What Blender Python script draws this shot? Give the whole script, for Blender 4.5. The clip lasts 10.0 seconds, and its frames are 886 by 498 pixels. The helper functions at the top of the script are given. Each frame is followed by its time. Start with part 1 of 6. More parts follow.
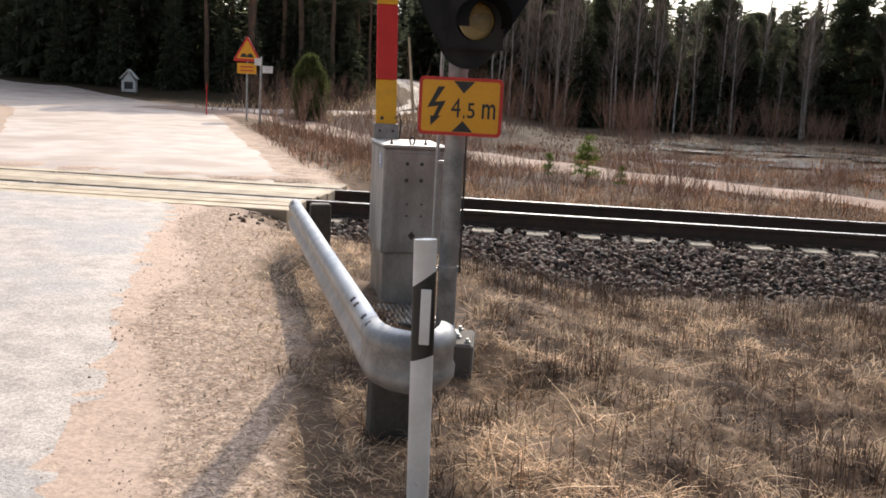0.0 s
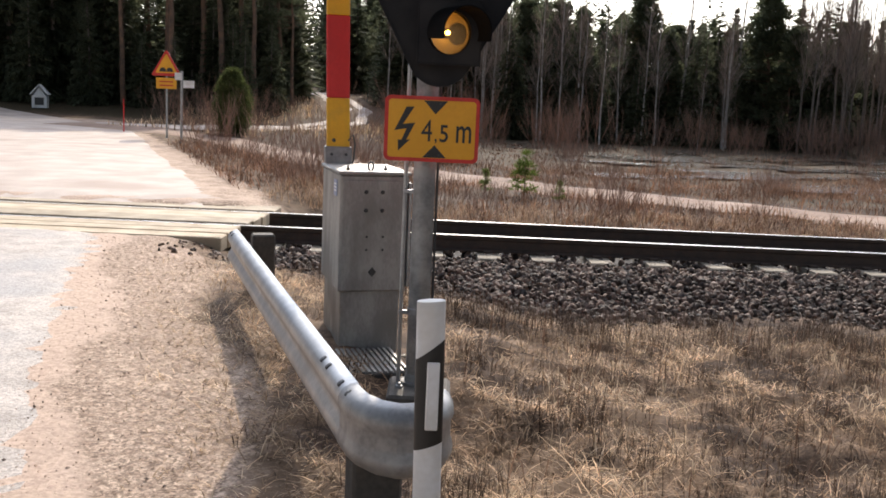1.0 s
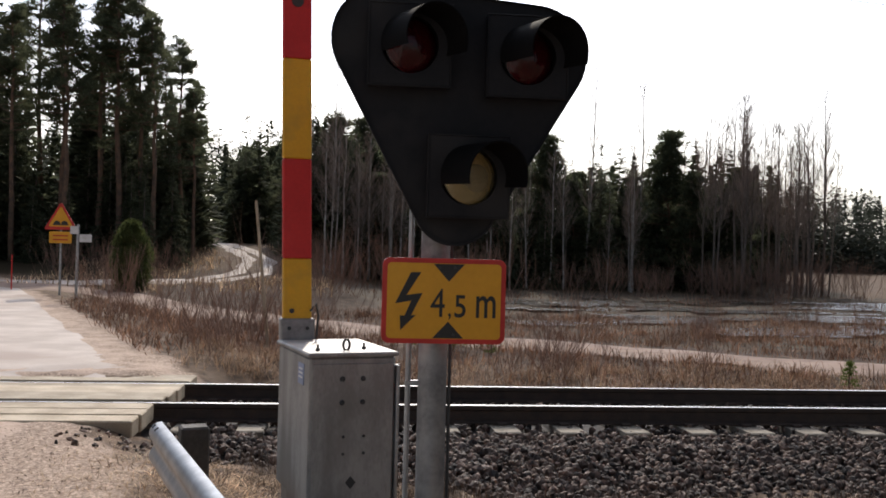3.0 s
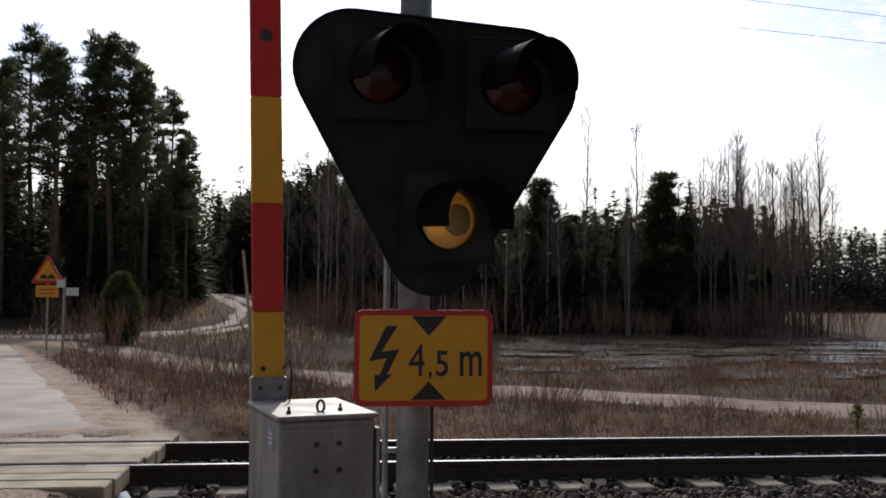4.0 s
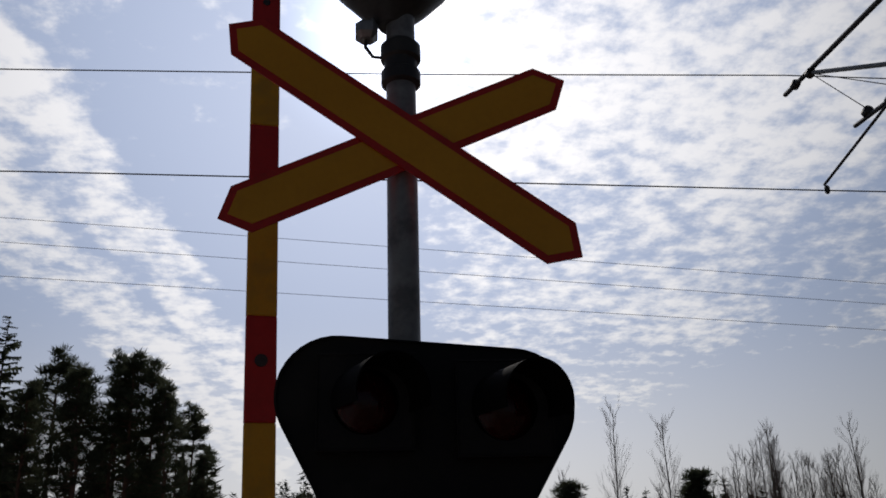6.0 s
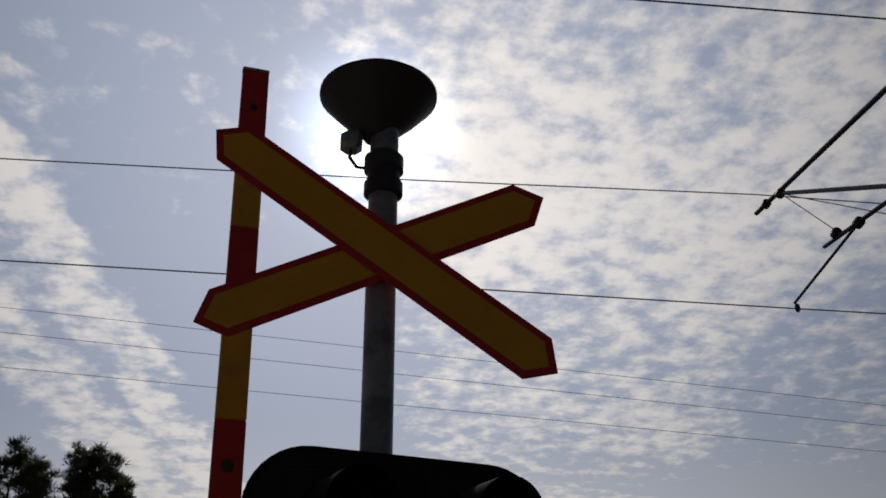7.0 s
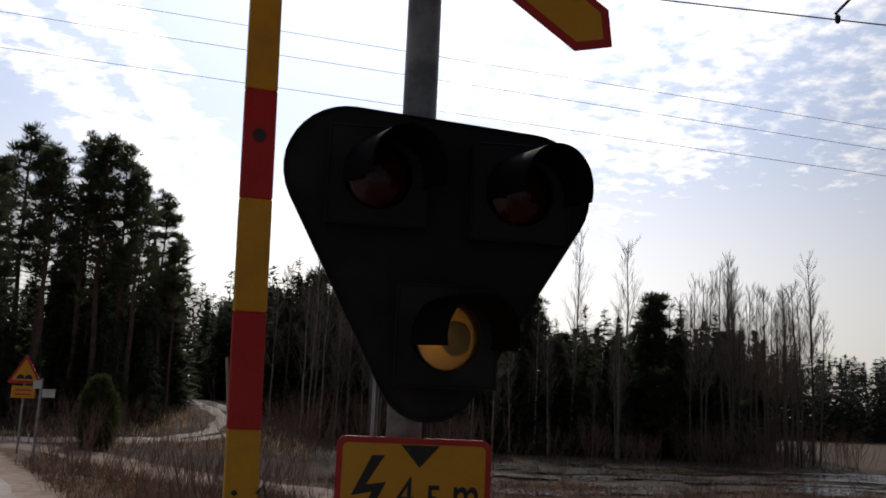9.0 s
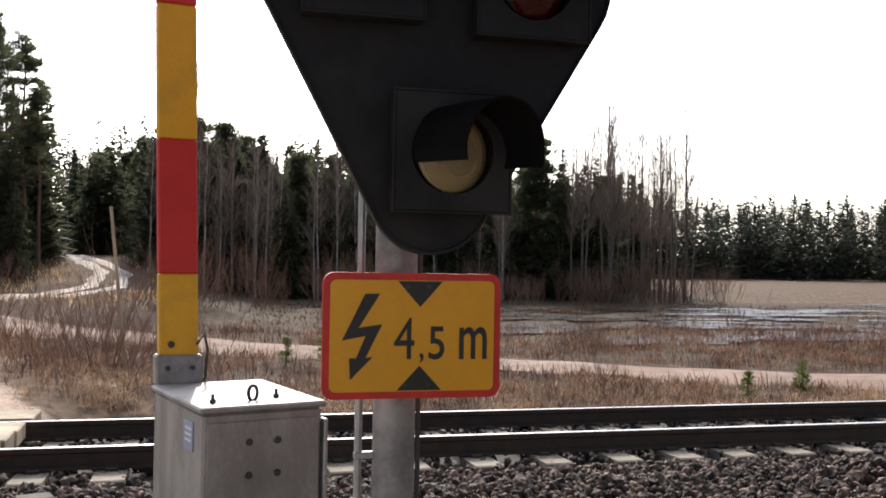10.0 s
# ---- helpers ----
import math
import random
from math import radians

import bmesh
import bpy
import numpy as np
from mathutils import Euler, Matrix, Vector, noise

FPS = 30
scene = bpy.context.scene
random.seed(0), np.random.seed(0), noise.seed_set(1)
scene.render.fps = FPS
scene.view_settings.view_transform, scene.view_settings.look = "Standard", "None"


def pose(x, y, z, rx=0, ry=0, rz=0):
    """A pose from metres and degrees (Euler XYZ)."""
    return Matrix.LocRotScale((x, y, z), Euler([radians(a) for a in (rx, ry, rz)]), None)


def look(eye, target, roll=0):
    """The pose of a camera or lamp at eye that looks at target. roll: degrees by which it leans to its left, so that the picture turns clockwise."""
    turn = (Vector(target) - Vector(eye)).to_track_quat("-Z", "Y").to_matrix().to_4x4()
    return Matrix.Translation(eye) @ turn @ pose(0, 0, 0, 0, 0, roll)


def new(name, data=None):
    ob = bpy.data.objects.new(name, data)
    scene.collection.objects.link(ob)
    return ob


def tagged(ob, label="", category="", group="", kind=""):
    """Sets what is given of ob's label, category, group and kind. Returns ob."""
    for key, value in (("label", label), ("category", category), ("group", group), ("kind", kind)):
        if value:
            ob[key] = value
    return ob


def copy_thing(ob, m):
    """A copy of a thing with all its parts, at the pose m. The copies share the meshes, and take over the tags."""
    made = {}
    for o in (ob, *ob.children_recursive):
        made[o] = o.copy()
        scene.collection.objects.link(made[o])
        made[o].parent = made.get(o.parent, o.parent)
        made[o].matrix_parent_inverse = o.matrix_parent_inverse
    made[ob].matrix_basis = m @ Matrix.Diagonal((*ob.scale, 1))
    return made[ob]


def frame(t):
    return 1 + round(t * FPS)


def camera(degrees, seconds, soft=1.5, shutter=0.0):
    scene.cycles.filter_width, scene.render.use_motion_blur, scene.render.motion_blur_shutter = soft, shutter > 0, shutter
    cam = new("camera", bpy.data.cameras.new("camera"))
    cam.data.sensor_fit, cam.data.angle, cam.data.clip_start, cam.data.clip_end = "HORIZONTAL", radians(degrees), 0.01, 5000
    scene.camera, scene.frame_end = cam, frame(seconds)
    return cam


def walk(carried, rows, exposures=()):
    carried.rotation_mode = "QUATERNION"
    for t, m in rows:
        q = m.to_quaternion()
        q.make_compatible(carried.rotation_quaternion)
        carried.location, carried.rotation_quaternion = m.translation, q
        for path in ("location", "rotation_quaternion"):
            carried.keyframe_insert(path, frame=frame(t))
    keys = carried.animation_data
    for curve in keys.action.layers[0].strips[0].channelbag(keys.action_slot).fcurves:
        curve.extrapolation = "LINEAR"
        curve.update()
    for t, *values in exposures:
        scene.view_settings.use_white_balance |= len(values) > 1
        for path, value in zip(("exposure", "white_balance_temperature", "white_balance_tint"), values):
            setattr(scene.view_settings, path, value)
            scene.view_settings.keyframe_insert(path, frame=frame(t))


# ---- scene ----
cam = camera(50.2, 10.0, 1.7)
PATH = [
    (0, (0.452, -11.157, 1.475), (0.31, -9.193, 1.129), 3.0),
    (0.5, (0.249, -10.88, 1.494), (0.221, -8.913, 1.138), 3.3),
    (1, (0.152, -10.522, 1.499), (0.17, -8.547, 1.186), 2.6),
    (1.5, (0.041, -10.197, 1.509), (0.021, -8.208, 1.297), 2.4),
    (2, (-0.128, -9.908, 1.536), (-0.035, -7.913, 1.439), 2.5),
    (2.5, (-0.21, -9.602, 1.535), (-0.044, -7.609, 1.491), 2.2),
    (3, (-0.3, -9.312, 1.546), (-0.082, -7.324, 1.546), 1.5),
    (3.2, (-0.338, -9.239, 1.554), (-0.07, -7.257, 1.587), 1.2),
    (4.3, (-0.128, -8.812, 1.569), (0.048, -6.824, 1.694), -0.2),
    (4.5, (-0.096, -8.748, 1.586), (0.028, -6.758, 1.743), -0.3),
    (5, (-0.074, -8.726, 1.606), (0.028, -6.748, 1.883), -0.9),
    (5.5, (-0.071, -8.754, 1.635), (0.055, -6.81, 2.087), -1.4),
    (6, (-0.07, -8.787, 1.671), (0.102, -6.928, 2.388), -1.7),
    (6.2, (-0.069, -8.788, 1.684), (0.117, -6.961, 2.477), -1.5),
    (7.3, (-0.094, -8.819, 1.699), (0.132, -7.055, 2.615), -0.0),
    (7.5, (-0.096, -8.81, 1.695), (0.129, -7.046, 2.609), 0.2),
    (8, (-0.106, -8.808, 1.684), (0.121, -7.01, 2.528), 1.1),
    (8.5, (-0.11, -8.756, 1.655), (0.128, -6.872, 2.284), 2.0),
    (9, (-0.192, -8.64, 1.6), (0.046, -6.682, 1.935), 2.5),
    (9.5, (-0.376, -8.446, 1.586), (0.006, -6.491, 1.761), 1.5),
    (10, (-0.449, -8.104, 1.542), (0.054, -6.168, 1.568), 1.0),
]
EXPOSURES = [(0, -0.5, 7150, 10), (1.0, -0.45, 7050, 10), (1.5, -0.4, 6900, 10), (2.5, -0.65, 6800, 10), (3.2, -1.25, 6900, 10), (4.3, -2.05, 6500, 10), (4.5, -2.3, 6450, 10), (5.0, -2.75, 6350, 10), (5.5, -2.95, 6300, 10), (6.2, -3.5, 6500, 10), (7.5, -3.8, 6950, 10), (8.2, -3.8, 7050, 10), (8.5, -3.5, 7000, 10), (9.0, -2.45, 6800, 10), (9.4, -1.35, 6800, 10), (10, -0.5, 7000, 10)]
walk(cam, [(t, look(eye, target, roll)) for t, eye, target, roll in PATH], EXPOSURES)

SUN_EL, SUN_AZ = 34.0, 1.6

# ---------- world and sun ----------
def make_world():
    w = bpy.data.worlds.new("sky")
    scene.world = w
    w.use_nodes = True
    nt = w.node_tree
    nt.nodes.clear()
    N, L = nt.nodes.new, nt.links.new
    out, bg = N("ShaderNodeOutputWorld"), N("ShaderNodeBackground")
    sky = N("ShaderNodeTexSky")
    sky.sky_type, sky.sun_disc = "NISHITA", False
    sky.sun_elevation, sky.sun_rotation = radians(SUN_EL), radians(SUN_AZ)
    sky.air_density, sky.dust_density, sky.ozone_density = 1.0, 1.2, 1.2
    tc = N("ShaderNodeTexCoord")
    sep = N("ShaderNodeSeparateXYZ")
    L(tc.outputs["Generated"], sep.inputs[0])
    hz = N("ShaderNodeMath"); hz.operation = "ADD"; hz.inputs[1].default_value = 0.13
    L(sep.outputs[2], hz.inputs[0])
    dx = N("ShaderNodeMath"); dx.operation = "DIVIDE"
    dy = N("ShaderNodeMath"); dy.operation = "DIVIDE"
    L(sep.outputs[0], dx.inputs[0]); L(hz.outputs[0], dx.inputs[1])
    L(sep.outputs[1], dy.inputs[0]); L(hz.outputs[0], dy.inputs[1])
    com = N("ShaderNodeCombineXYZ")
    L(dx.outputs[0], com.inputs[0]); L(dy.outputs[0], com.inputs[1])
    n1 = N("ShaderNodeTexNoise"); n1.inputs["Scale"].default_value = 1.15; n1.inputs["Detail"].default_value = 8
    n1.inputs["Roughness"].default_value = 0.62; n1.inputs["Distortion"].default_value = 0.3
    n2 = N("ShaderNodeTexNoise"); n2.inputs["Scale"].default_value = 17.0; n2.inputs["Detail"].default_value = 7; n2.inputs["Roughness"].default_value = 0.6
    turn = N("ShaderNodeMapping"); turn.inputs["Rotation"].default_value = (0, 0, radians(-38)); turn.inputs["Scale"].default_value = (1.2, 0.8, 1)
    L(com.outputs[0], turn.inputs["Vector"]); L(turn.outputs[0], n1.inputs["Vector"]); L(com.outputs[0], n2.inputs["Vector"])
    add = N("ShaderNodeMath"); add.operation = "MULTIPLY_ADD"; add.inputs[1].default_value = 0.9
    L(n2.outputs[0], add.inputs[0]); L(n1.outputs[0], add.inputs[2])
    ramp = N("ShaderNodeMapRange"); ramp.interpolation_type = "SMOOTHSTEP"
    ramp.inputs[1].default_value, ramp.inputs[2].default_value = 0.80, 1.14
    ramp.inputs[3].default_value, ramp.inputs[4].default_value = 0.0, 1.0
    # the cloud lies in long streaks with a clear lane between them
    lane = N("ShaderNodeVectorMath"); lane.operation = "DOT_PRODUCT"; lane.inputs[1].default_value = (1.0, -0.18, 0)
    wav = N("ShaderNodeTexNoise"); wav.inputs["Scale"].default_value = 3.6; wav.inputs["Detail"].default_value = 5
    L(com.outputs[0], lane.inputs[0]); L(com.outputs[0], wav.inputs["Vector"])
    wob = N("ShaderNodeMath"); wob.operation = "MULTIPLY_ADD"; wob.inputs[1].default_value = 0.3
    L(wav.outputs[0], wob.inputs[0]); L(lane.outputs["Value"], wob.inputs[2])
    pos = N("ShaderNodeMapRange"); pos.inputs[1].default_value, pos.inputs[2].default_value = -1.15, 1.85
    L(wob.outputs[0], pos.inputs[0])
    cov = N("ShaderNodeValToRGB")
    stops = ((0.0, 0.1), (0.05, 0.2), (0.078, 0.85), (0.125, 0.9), (0.143, 0.35), (0.157, 0.85), (0.182, 0.9), (0.198, 0.12), (0.325, 0.08), (0.375, 0.6), (0.45, 0.8), (0.60, 0.78), (0.67, 0.5), (1.0, 0.55))
    while len(cov.color_ramp.elements) < len(stops):
        cov.color_ramp.elements.new(0.5)
    for el_, (at_, g_) in zip(cov.color_ramp.elements, stops):
        el_.position = at_
    for el_, (at_, g_) in zip(cov.color_ramp.elements, stops):
        el_.color = (g_, g_, g_, 1)
    L(pos.outputs[0], cov.inputs[0])
    bias = N("ShaderNodeMath"); bias.operation = "MULTIPLY_ADD"; bias.inputs[1].default_value = 0.38
    off = N("ShaderNodeMath"); off.operation = "SUBTRACT"; off.inputs[1].default_value = 0.235
    # the small fleecy clouds thin out towards the horizon
    sp = N("ShaderNodeSeparateXYZ"); L(com.outputs[0], sp.inputs[0])
    away = N("ShaderNodeMapRange"); away.interpolation_type = "SMOOTHSTEP"
    away.inputs[1].default_value, away.inputs[2].default_value, away.inputs[4].default_value = 2.1, 2.7, 0.38
    fleece = N("ShaderNodeMapRange"); fleece.inputs[1].default_value, fleece.inputs[2].default_value = 0.24, 0.36
    L(sp.outputs[1], away.inputs[0]); L(pos.outputs[0], fleece.inputs[0])
    thin = N("ShaderNodeMath"); thin.operation = "MULTIPLY"
    L(away.outputs[0], thin.inputs[0]); L(fleece.outputs[0], thin.inputs[1])
    left_over = N("ShaderNodeMath"); left_over.operation = "SUBTRACT"
    L(cov.outputs[0], left_over.inputs[0]); L(thin.outputs[0], left_over.inputs[1])
    L(left_over.outputs[0], bias.inputs[0]); L(add.outputs[0], bias.inputs[2]); L(bias.outputs[0], off.inputs[0])
    L(off.outputs[0], ramp.inputs[0])
    # thin cloud scatters more light forward, near the sun
    el, azr = radians(SUN_EL), radians(SUN_AZ)
    dot = N("ShaderNodeVectorMath"); dot.operation = "DOT_PRODUCT"
    dot.inputs[1].default_value = (math.sin(azr) * math.cos(el), math.cos(azr) * math.cos(el), math.sin(el))
    nrm = N("ShaderNodeVectorMath"); nrm.operation = "NORMALIZE"
    L(tc.outputs["Generated"], nrm.inputs[0]); L(nrm.outputs[0], dot.inputs[0])
    mx = N("ShaderNodeMath"); mx.operation = "MAXIMUM"; mx.inputs[1].default_value = 0.0
    L(dot.outputs["Value"], mx.inputs[0])
    p1 = N("ShaderNodeMath"); p1.operation = "POWER"; p1.inputs[1].default_value = 5
    p2 = N("ShaderNodeMath"); p2.operation = "POWER"; p2.inputs[1].default_value = 520
    L(mx.outputs[0], p1.inputs[0]); L(mx.outputs[0], p2.inputs[0])
    a1 = N("ShaderNodeMath"); a1.operation = "MULTIPLY_ADD"; a1.inputs[1].default_value = CLOUD_GLOW; a1.inputs[2].default_value = CLOUD_BASE
    L(p1.outputs[0], a1.inputs[0])
    a2 = N("ShaderNodeMath"); a2.operation = "MULTIPLY_ADD"; a2.inputs[1].default_value = CLOUD_CORE
    L(p2.outputs[0], a2.inputs[0]); L(a1.outputs[0], a2.inputs[2])
    tint = N("ShaderNodeMix"); tint.data_type = "RGBA"
    tint.inputs["A"].default_value, tint.inputs["B"].default_value = (0.455, 0.545, 0.755, 1), (1.12, 1.10, 1.11, 1)
    # haze whitens the low sky
    low = N("ShaderNodeMapRange"); low.interpolation_type = "SMOOTHSTEP"
    low.inputs[1].default_value, low.inputs[2].default_value = 0.06, 0.31
    low.inputs[3].default_value, low.inputs[4].default_value = 0.95, 0.0
    L(sep.outputs[2], low.inputs[0])
    pale = N("ShaderNodeMath"); pale.operation = "MAXIMUM"
    L(ramp.outputs[0], pale.inputs[0]); L(low.outputs[0], pale.inputs[1])
    L(pale.outputs[0], tint.inputs["Factor"])
    cc = N("ShaderNodeVectorMath"); cc.operation = "SCALE"
    L(tint.outputs["Result"], cc.inputs[0]); L(a2.outputs[0], cc.inputs["Scale"])
    mix = N("ShaderNodeVectorMath"); mix.operation = "ADD"
    L(sky.outputs[0], mix.inputs[0]); L(cc.outputs[0], mix.inputs[1])
    L(mix.outputs[0], bg.inputs["Color"])
    bg.inputs["Strength"].default_value = SKY
    L(bg.outputs[0], out.inputs[0])


SKY, CLOUD_BASE, CLOUD_GLOW, CLOUD_CORE = 0.10, 1.6, 92.0, 260.0
make_world()
sun = new("sun", bpy.data.lights.new("sun", "SUN"))
sun.data.energy, sun.data.angle, sun.data.color = 5.2, radians(0.53), (1.0, 0.915, 0.80)
_el, _az = radians(SUN_EL), radians(SUN_AZ)
sun.matrix_world = look((0, 0, 30), (-20 * math.sin(_az) * math.cos(_el), -20 * math.cos(_az) * math.cos(_el), 30 - 20 * math.sin(_el)))


# ---------- materials ----------
def mat(name, a, b=None, scale=8.0, fine=60.0, rough=0.7, metal=0.0, bump=0.2, spread=(0.35, 0.65), c=None, cscale=1.2, spec=0.5, island=0.0, obj=0.0, stretch=None):
    """A surface with two colours mixed by noise at two scales, an optional third in large patches, and fine relief."""
    m = bpy.data.materials.new(name)
    m.use_nodes = True
    nt = m.node_tree
    N, L = nt.nodes.new, nt.links.new
    p = nt.nodes["Principled BSDF"]
    p.inputs["Metallic"].default_value = metal
    p.inputs["Specular IOR Level"].default_value = spec
    b = b or tuple(x * 0.8 for x in a)
    geo = N("ShaderNodeTexCoord")
    vec = geo.outputs["Object"]
    if stretch:
        sm = N("ShaderNodeMapping"); sm.inputs["Scale"].default_value = stretch
        L(vec, sm.inputs["Vector"])
        vec = sm.outputs[0]
    n1 = N("ShaderNodeTexNoise"); n1.inputs["Scale"].default_value = scale; n1.inputs["Detail"].default_value = 5
    n2 = N("ShaderNodeTexNoise"); n2.inputs["Scale"].default_value = fine; n2.inputs["Detail"].default_value = 3
    L(vec, n1.inputs["Vector"]); L(vec, n2.inputs["Vector"])
    ad = N("ShaderNodeMath"); ad.operation = "MULTIPLY_ADD"; ad.inputs[1].default_value = 0.5
    L(n2.outputs[0], ad.inputs[0]); L(n1.outputs[0], ad.inputs[2])
    mr = N("ShaderNodeMapRange"); mr.inputs[1].default_value, mr.inputs[2].default_value = spread[0] + 0.25, spread[1] + 0.25
    L(ad.outputs[0], mr.inputs[0])
    mix = N("ShaderNodeMix"); mix.data_type = "RGBA"
    mix.inputs["A"].default_value, mix.inputs["B"].default_value = (*a, 1), (*b, 1)
    L(mr.outputs[0], mix.inputs["Factor"])
    col = mix.outputs["Result"]
    if c:
        n3 = N("ShaderNodeTexNoise"); n3.inputs["Scale"].default_value = cscale; n3.inputs["Detail"].default_value = 6
        L(vec, n3.inputs["Vector"])
        m3 = N("ShaderNodeMapRange"); m3.inputs[1].default_value, m3.inputs[2].default_value = 0.5, 0.66
        L(n3.outputs[0], m3.inputs[0])
        x3 = N("ShaderNodeMix"); x3.data_type = "RGBA"; x3.inputs["B"].default_value = (*c, 1)
        L(m3.outputs[0], x3.inputs["Factor"]); L(col, x3.inputs["A"])
        col = x3.outputs["Result"]
    for amount, node, socket in ((island, "ShaderNodeNewGeometry", "Random Per Island"), (obj, "ShaderNodeObjectInfo", "Random")):
        if amount:
            g = N(node)
            r = N("ShaderNodeMapRange"); r.inputs[3].default_value, r.inputs[4].default_value = 1 - amount, 1 + amount
            L(g.outputs[socket], r.inputs[0])
            sc = N("ShaderNodeVectorMath"); sc.operation = "SCALE"
            L(col, sc.inputs[0]); L(r.outputs[0], sc.inputs["Scale"])
            col = sc.outputs[0]
    L(col, p.inputs["Base Color"])
    rr = N("ShaderNodeMapRange"); rr.inputs[3].default_value, rr.inputs[4].default_value = max(0.03, rough - 0.12), min(1, rough + 0.12)
    L(n1.outputs[0], rr.inputs[0]); L(rr.outputs[0], p.inputs["Roughness"])
    if bump:
        bp = N("ShaderNodeBump"); bp.inputs["Strength"].default_value = bump; bp.inputs["Distance"].default_value = 0.01
        L(ad.outputs[0], bp.inputs["Height"]); L(bp.outputs[0], p.inputs["Normal"])
    return m


def leaf_mat(name, a, b, through_light=0.35, island=0.3):
    """Foliage: diffuse with some light let through."""
    m = mat(name, a, b, scale=1.3, fine=7, rough=0.8, bump=0, island=island, spec=0.2)
    nt = m.node_tree
    p = nt.nodes["Principled BSDF"]
    col = p.inputs["Base Color"].links[0].from_socket
    tr = nt.nodes.new("ShaderNodeBsdfTranslucent")
    mx = nt.nodes.new("ShaderNodeMixShader"); mx.inputs[0].default_value = through_light
    nt.links.new(col, tr.inputs[0]); nt.links.new(p.outputs[0], mx.inputs[1]); nt.links.new(tr.outputs[0], mx.inputs[2])
    nt.links.new(mx.outputs[0], nt.nodes["Material Output"].inputs[0])
    return m


def grains(nt, vec, scale, lo, hi):
    """Brightness that changes from grain to grain."""
    N, L = nt.nodes.new, nt.links.new
    v = N("ShaderNodeTexVoronoi"); v.inputs["Scale"].default_value = scale
    L(vec, v.inputs["Vector"])
    s = N("ShaderNodeSeparateColor"); L(v.outputs["Color"], s.inputs[0])
    r = N("ShaderNodeMapRange"); r.inputs[3].default_value, r.inputs[4].default_value = lo, hi
    L(s.outputs[0], r.inputs[0])
    return r.outputs[0]


def speckled(m, scale, lo, hi):
    """Adds grain to a surface."""
    nt = m.node_tree
    p = nt.nodes["Principled BSDF"]
    tc = nt.nodes.new("ShaderNodeTexCoord")
    sc = nt.nodes.new("ShaderNodeVectorMath"); sc.operation = "SCALE"
    nt.links.new(p.inputs["Base Color"].links[0].from_socket, sc.inputs[0])
    nt.links.new(grains(nt, tc.outputs["Object"], scale, lo, hi), sc.inputs["Scale"])
    nt.links.new(sc.outputs[0], p.inputs["Base Color"])
    return m


def ground_mat():
    """Dry grass that passes into gravel, bog and forest floor by the ground's own weights, with ragged edges."""
    m = mat("dry_ground", (0.22, 0.147, 0.098), (0.06, 0.040, 0.029), scale=4.5, fine=60, rough=0.95, bump=0.9, c=(0.13, 0.085, 0.055), cscale=0.9, spec=0.15)
    nt = m.node_tree
    N, L = nt.nodes.new, nt.links.new
    p = nt.nodes["Principled BSDF"]
    col = p.inputs["Base Color"].links[0].from_socket
    tc = N("ShaderNodeTexCoord")
    grain = grains(nt, tc.outputs["Object"], 90, 0.5, 1.4)
    nz = N("ShaderNodeTexNoise"); nz.inputs["Scale"].default_value = 2.6; nz.inputs["Detail"].default_value = 8
    L(tc.outputs["Object"], nz.inputs["Vector"])
    for key, ca, cb, fs in (("weed", (0.074, 0.045, 0.030), (0.034, 0.021, 0.015), 22), ("forest", (0.045, 0.036, 0.022), (0.085, 0.06, 0.032), 9), ("bog", (0.055, 0.042, 0.032), (0.12, 0.09, 0.06), 4), ("gravel", (0.52, 0.395, 0.305), (0.29, 0.205, 0.155), 24), ("dust", (0.60, 0.455, 0.36), (0.46, 0.34, 0.27), 30)):
        at = N("ShaderNodeAttribute"); at.attribute_name = key
        s = N("ShaderNodeMath"); s.operation = "ADD"; L(at.outputs["Fac"], s.inputs[0]); L(nz.outputs[0], s.inputs[1])
        r = N("ShaderNodeMapRange"); r.inputs[1].default_value, r.inputs[2].default_value = 0.88, 1.12
        L(s.outputs[0], r.inputs[0])
        n = N("ShaderNodeTexNoise"); n.inputs["Scale"].default_value = fs; n.inputs["Detail"].default_value = 4
        L(tc.outputs["Object"], n.inputs["Vector"])
        nr = N("ShaderNodeMapRange"); nr.inputs[1].default_value, nr.inputs[2].default_value = 0.36, 0.64
        L(n.outputs[0], nr.inputs[0])
        k = N("ShaderNodeMix"); k.data_type = "RGBA"; k.inputs["A"].default_value, k.inputs["B"].default_value = (*ca, 1), (*cb, 1)
        L(nr.outputs[0], k.inputs["Factor"])
        x = N("ShaderNodeMix"); x.data_type = "RGBA"
        kc = k.outputs["Result"]
        if key == "gravel":
            sc = N("ShaderNodeVectorMath"); sc.operation = "SCALE"
            L(kc, sc.inputs[0]); L(grain, sc.inputs["Scale"]); kc = sc.outputs[0]
        L(r.outputs[0], x.inputs["Factor"]); L(col, x.inputs["A"]); L(kc, x.inputs["B"])
        col = x.outputs["Result"]
    L(col, p.inputs["Base Color"])
    return m


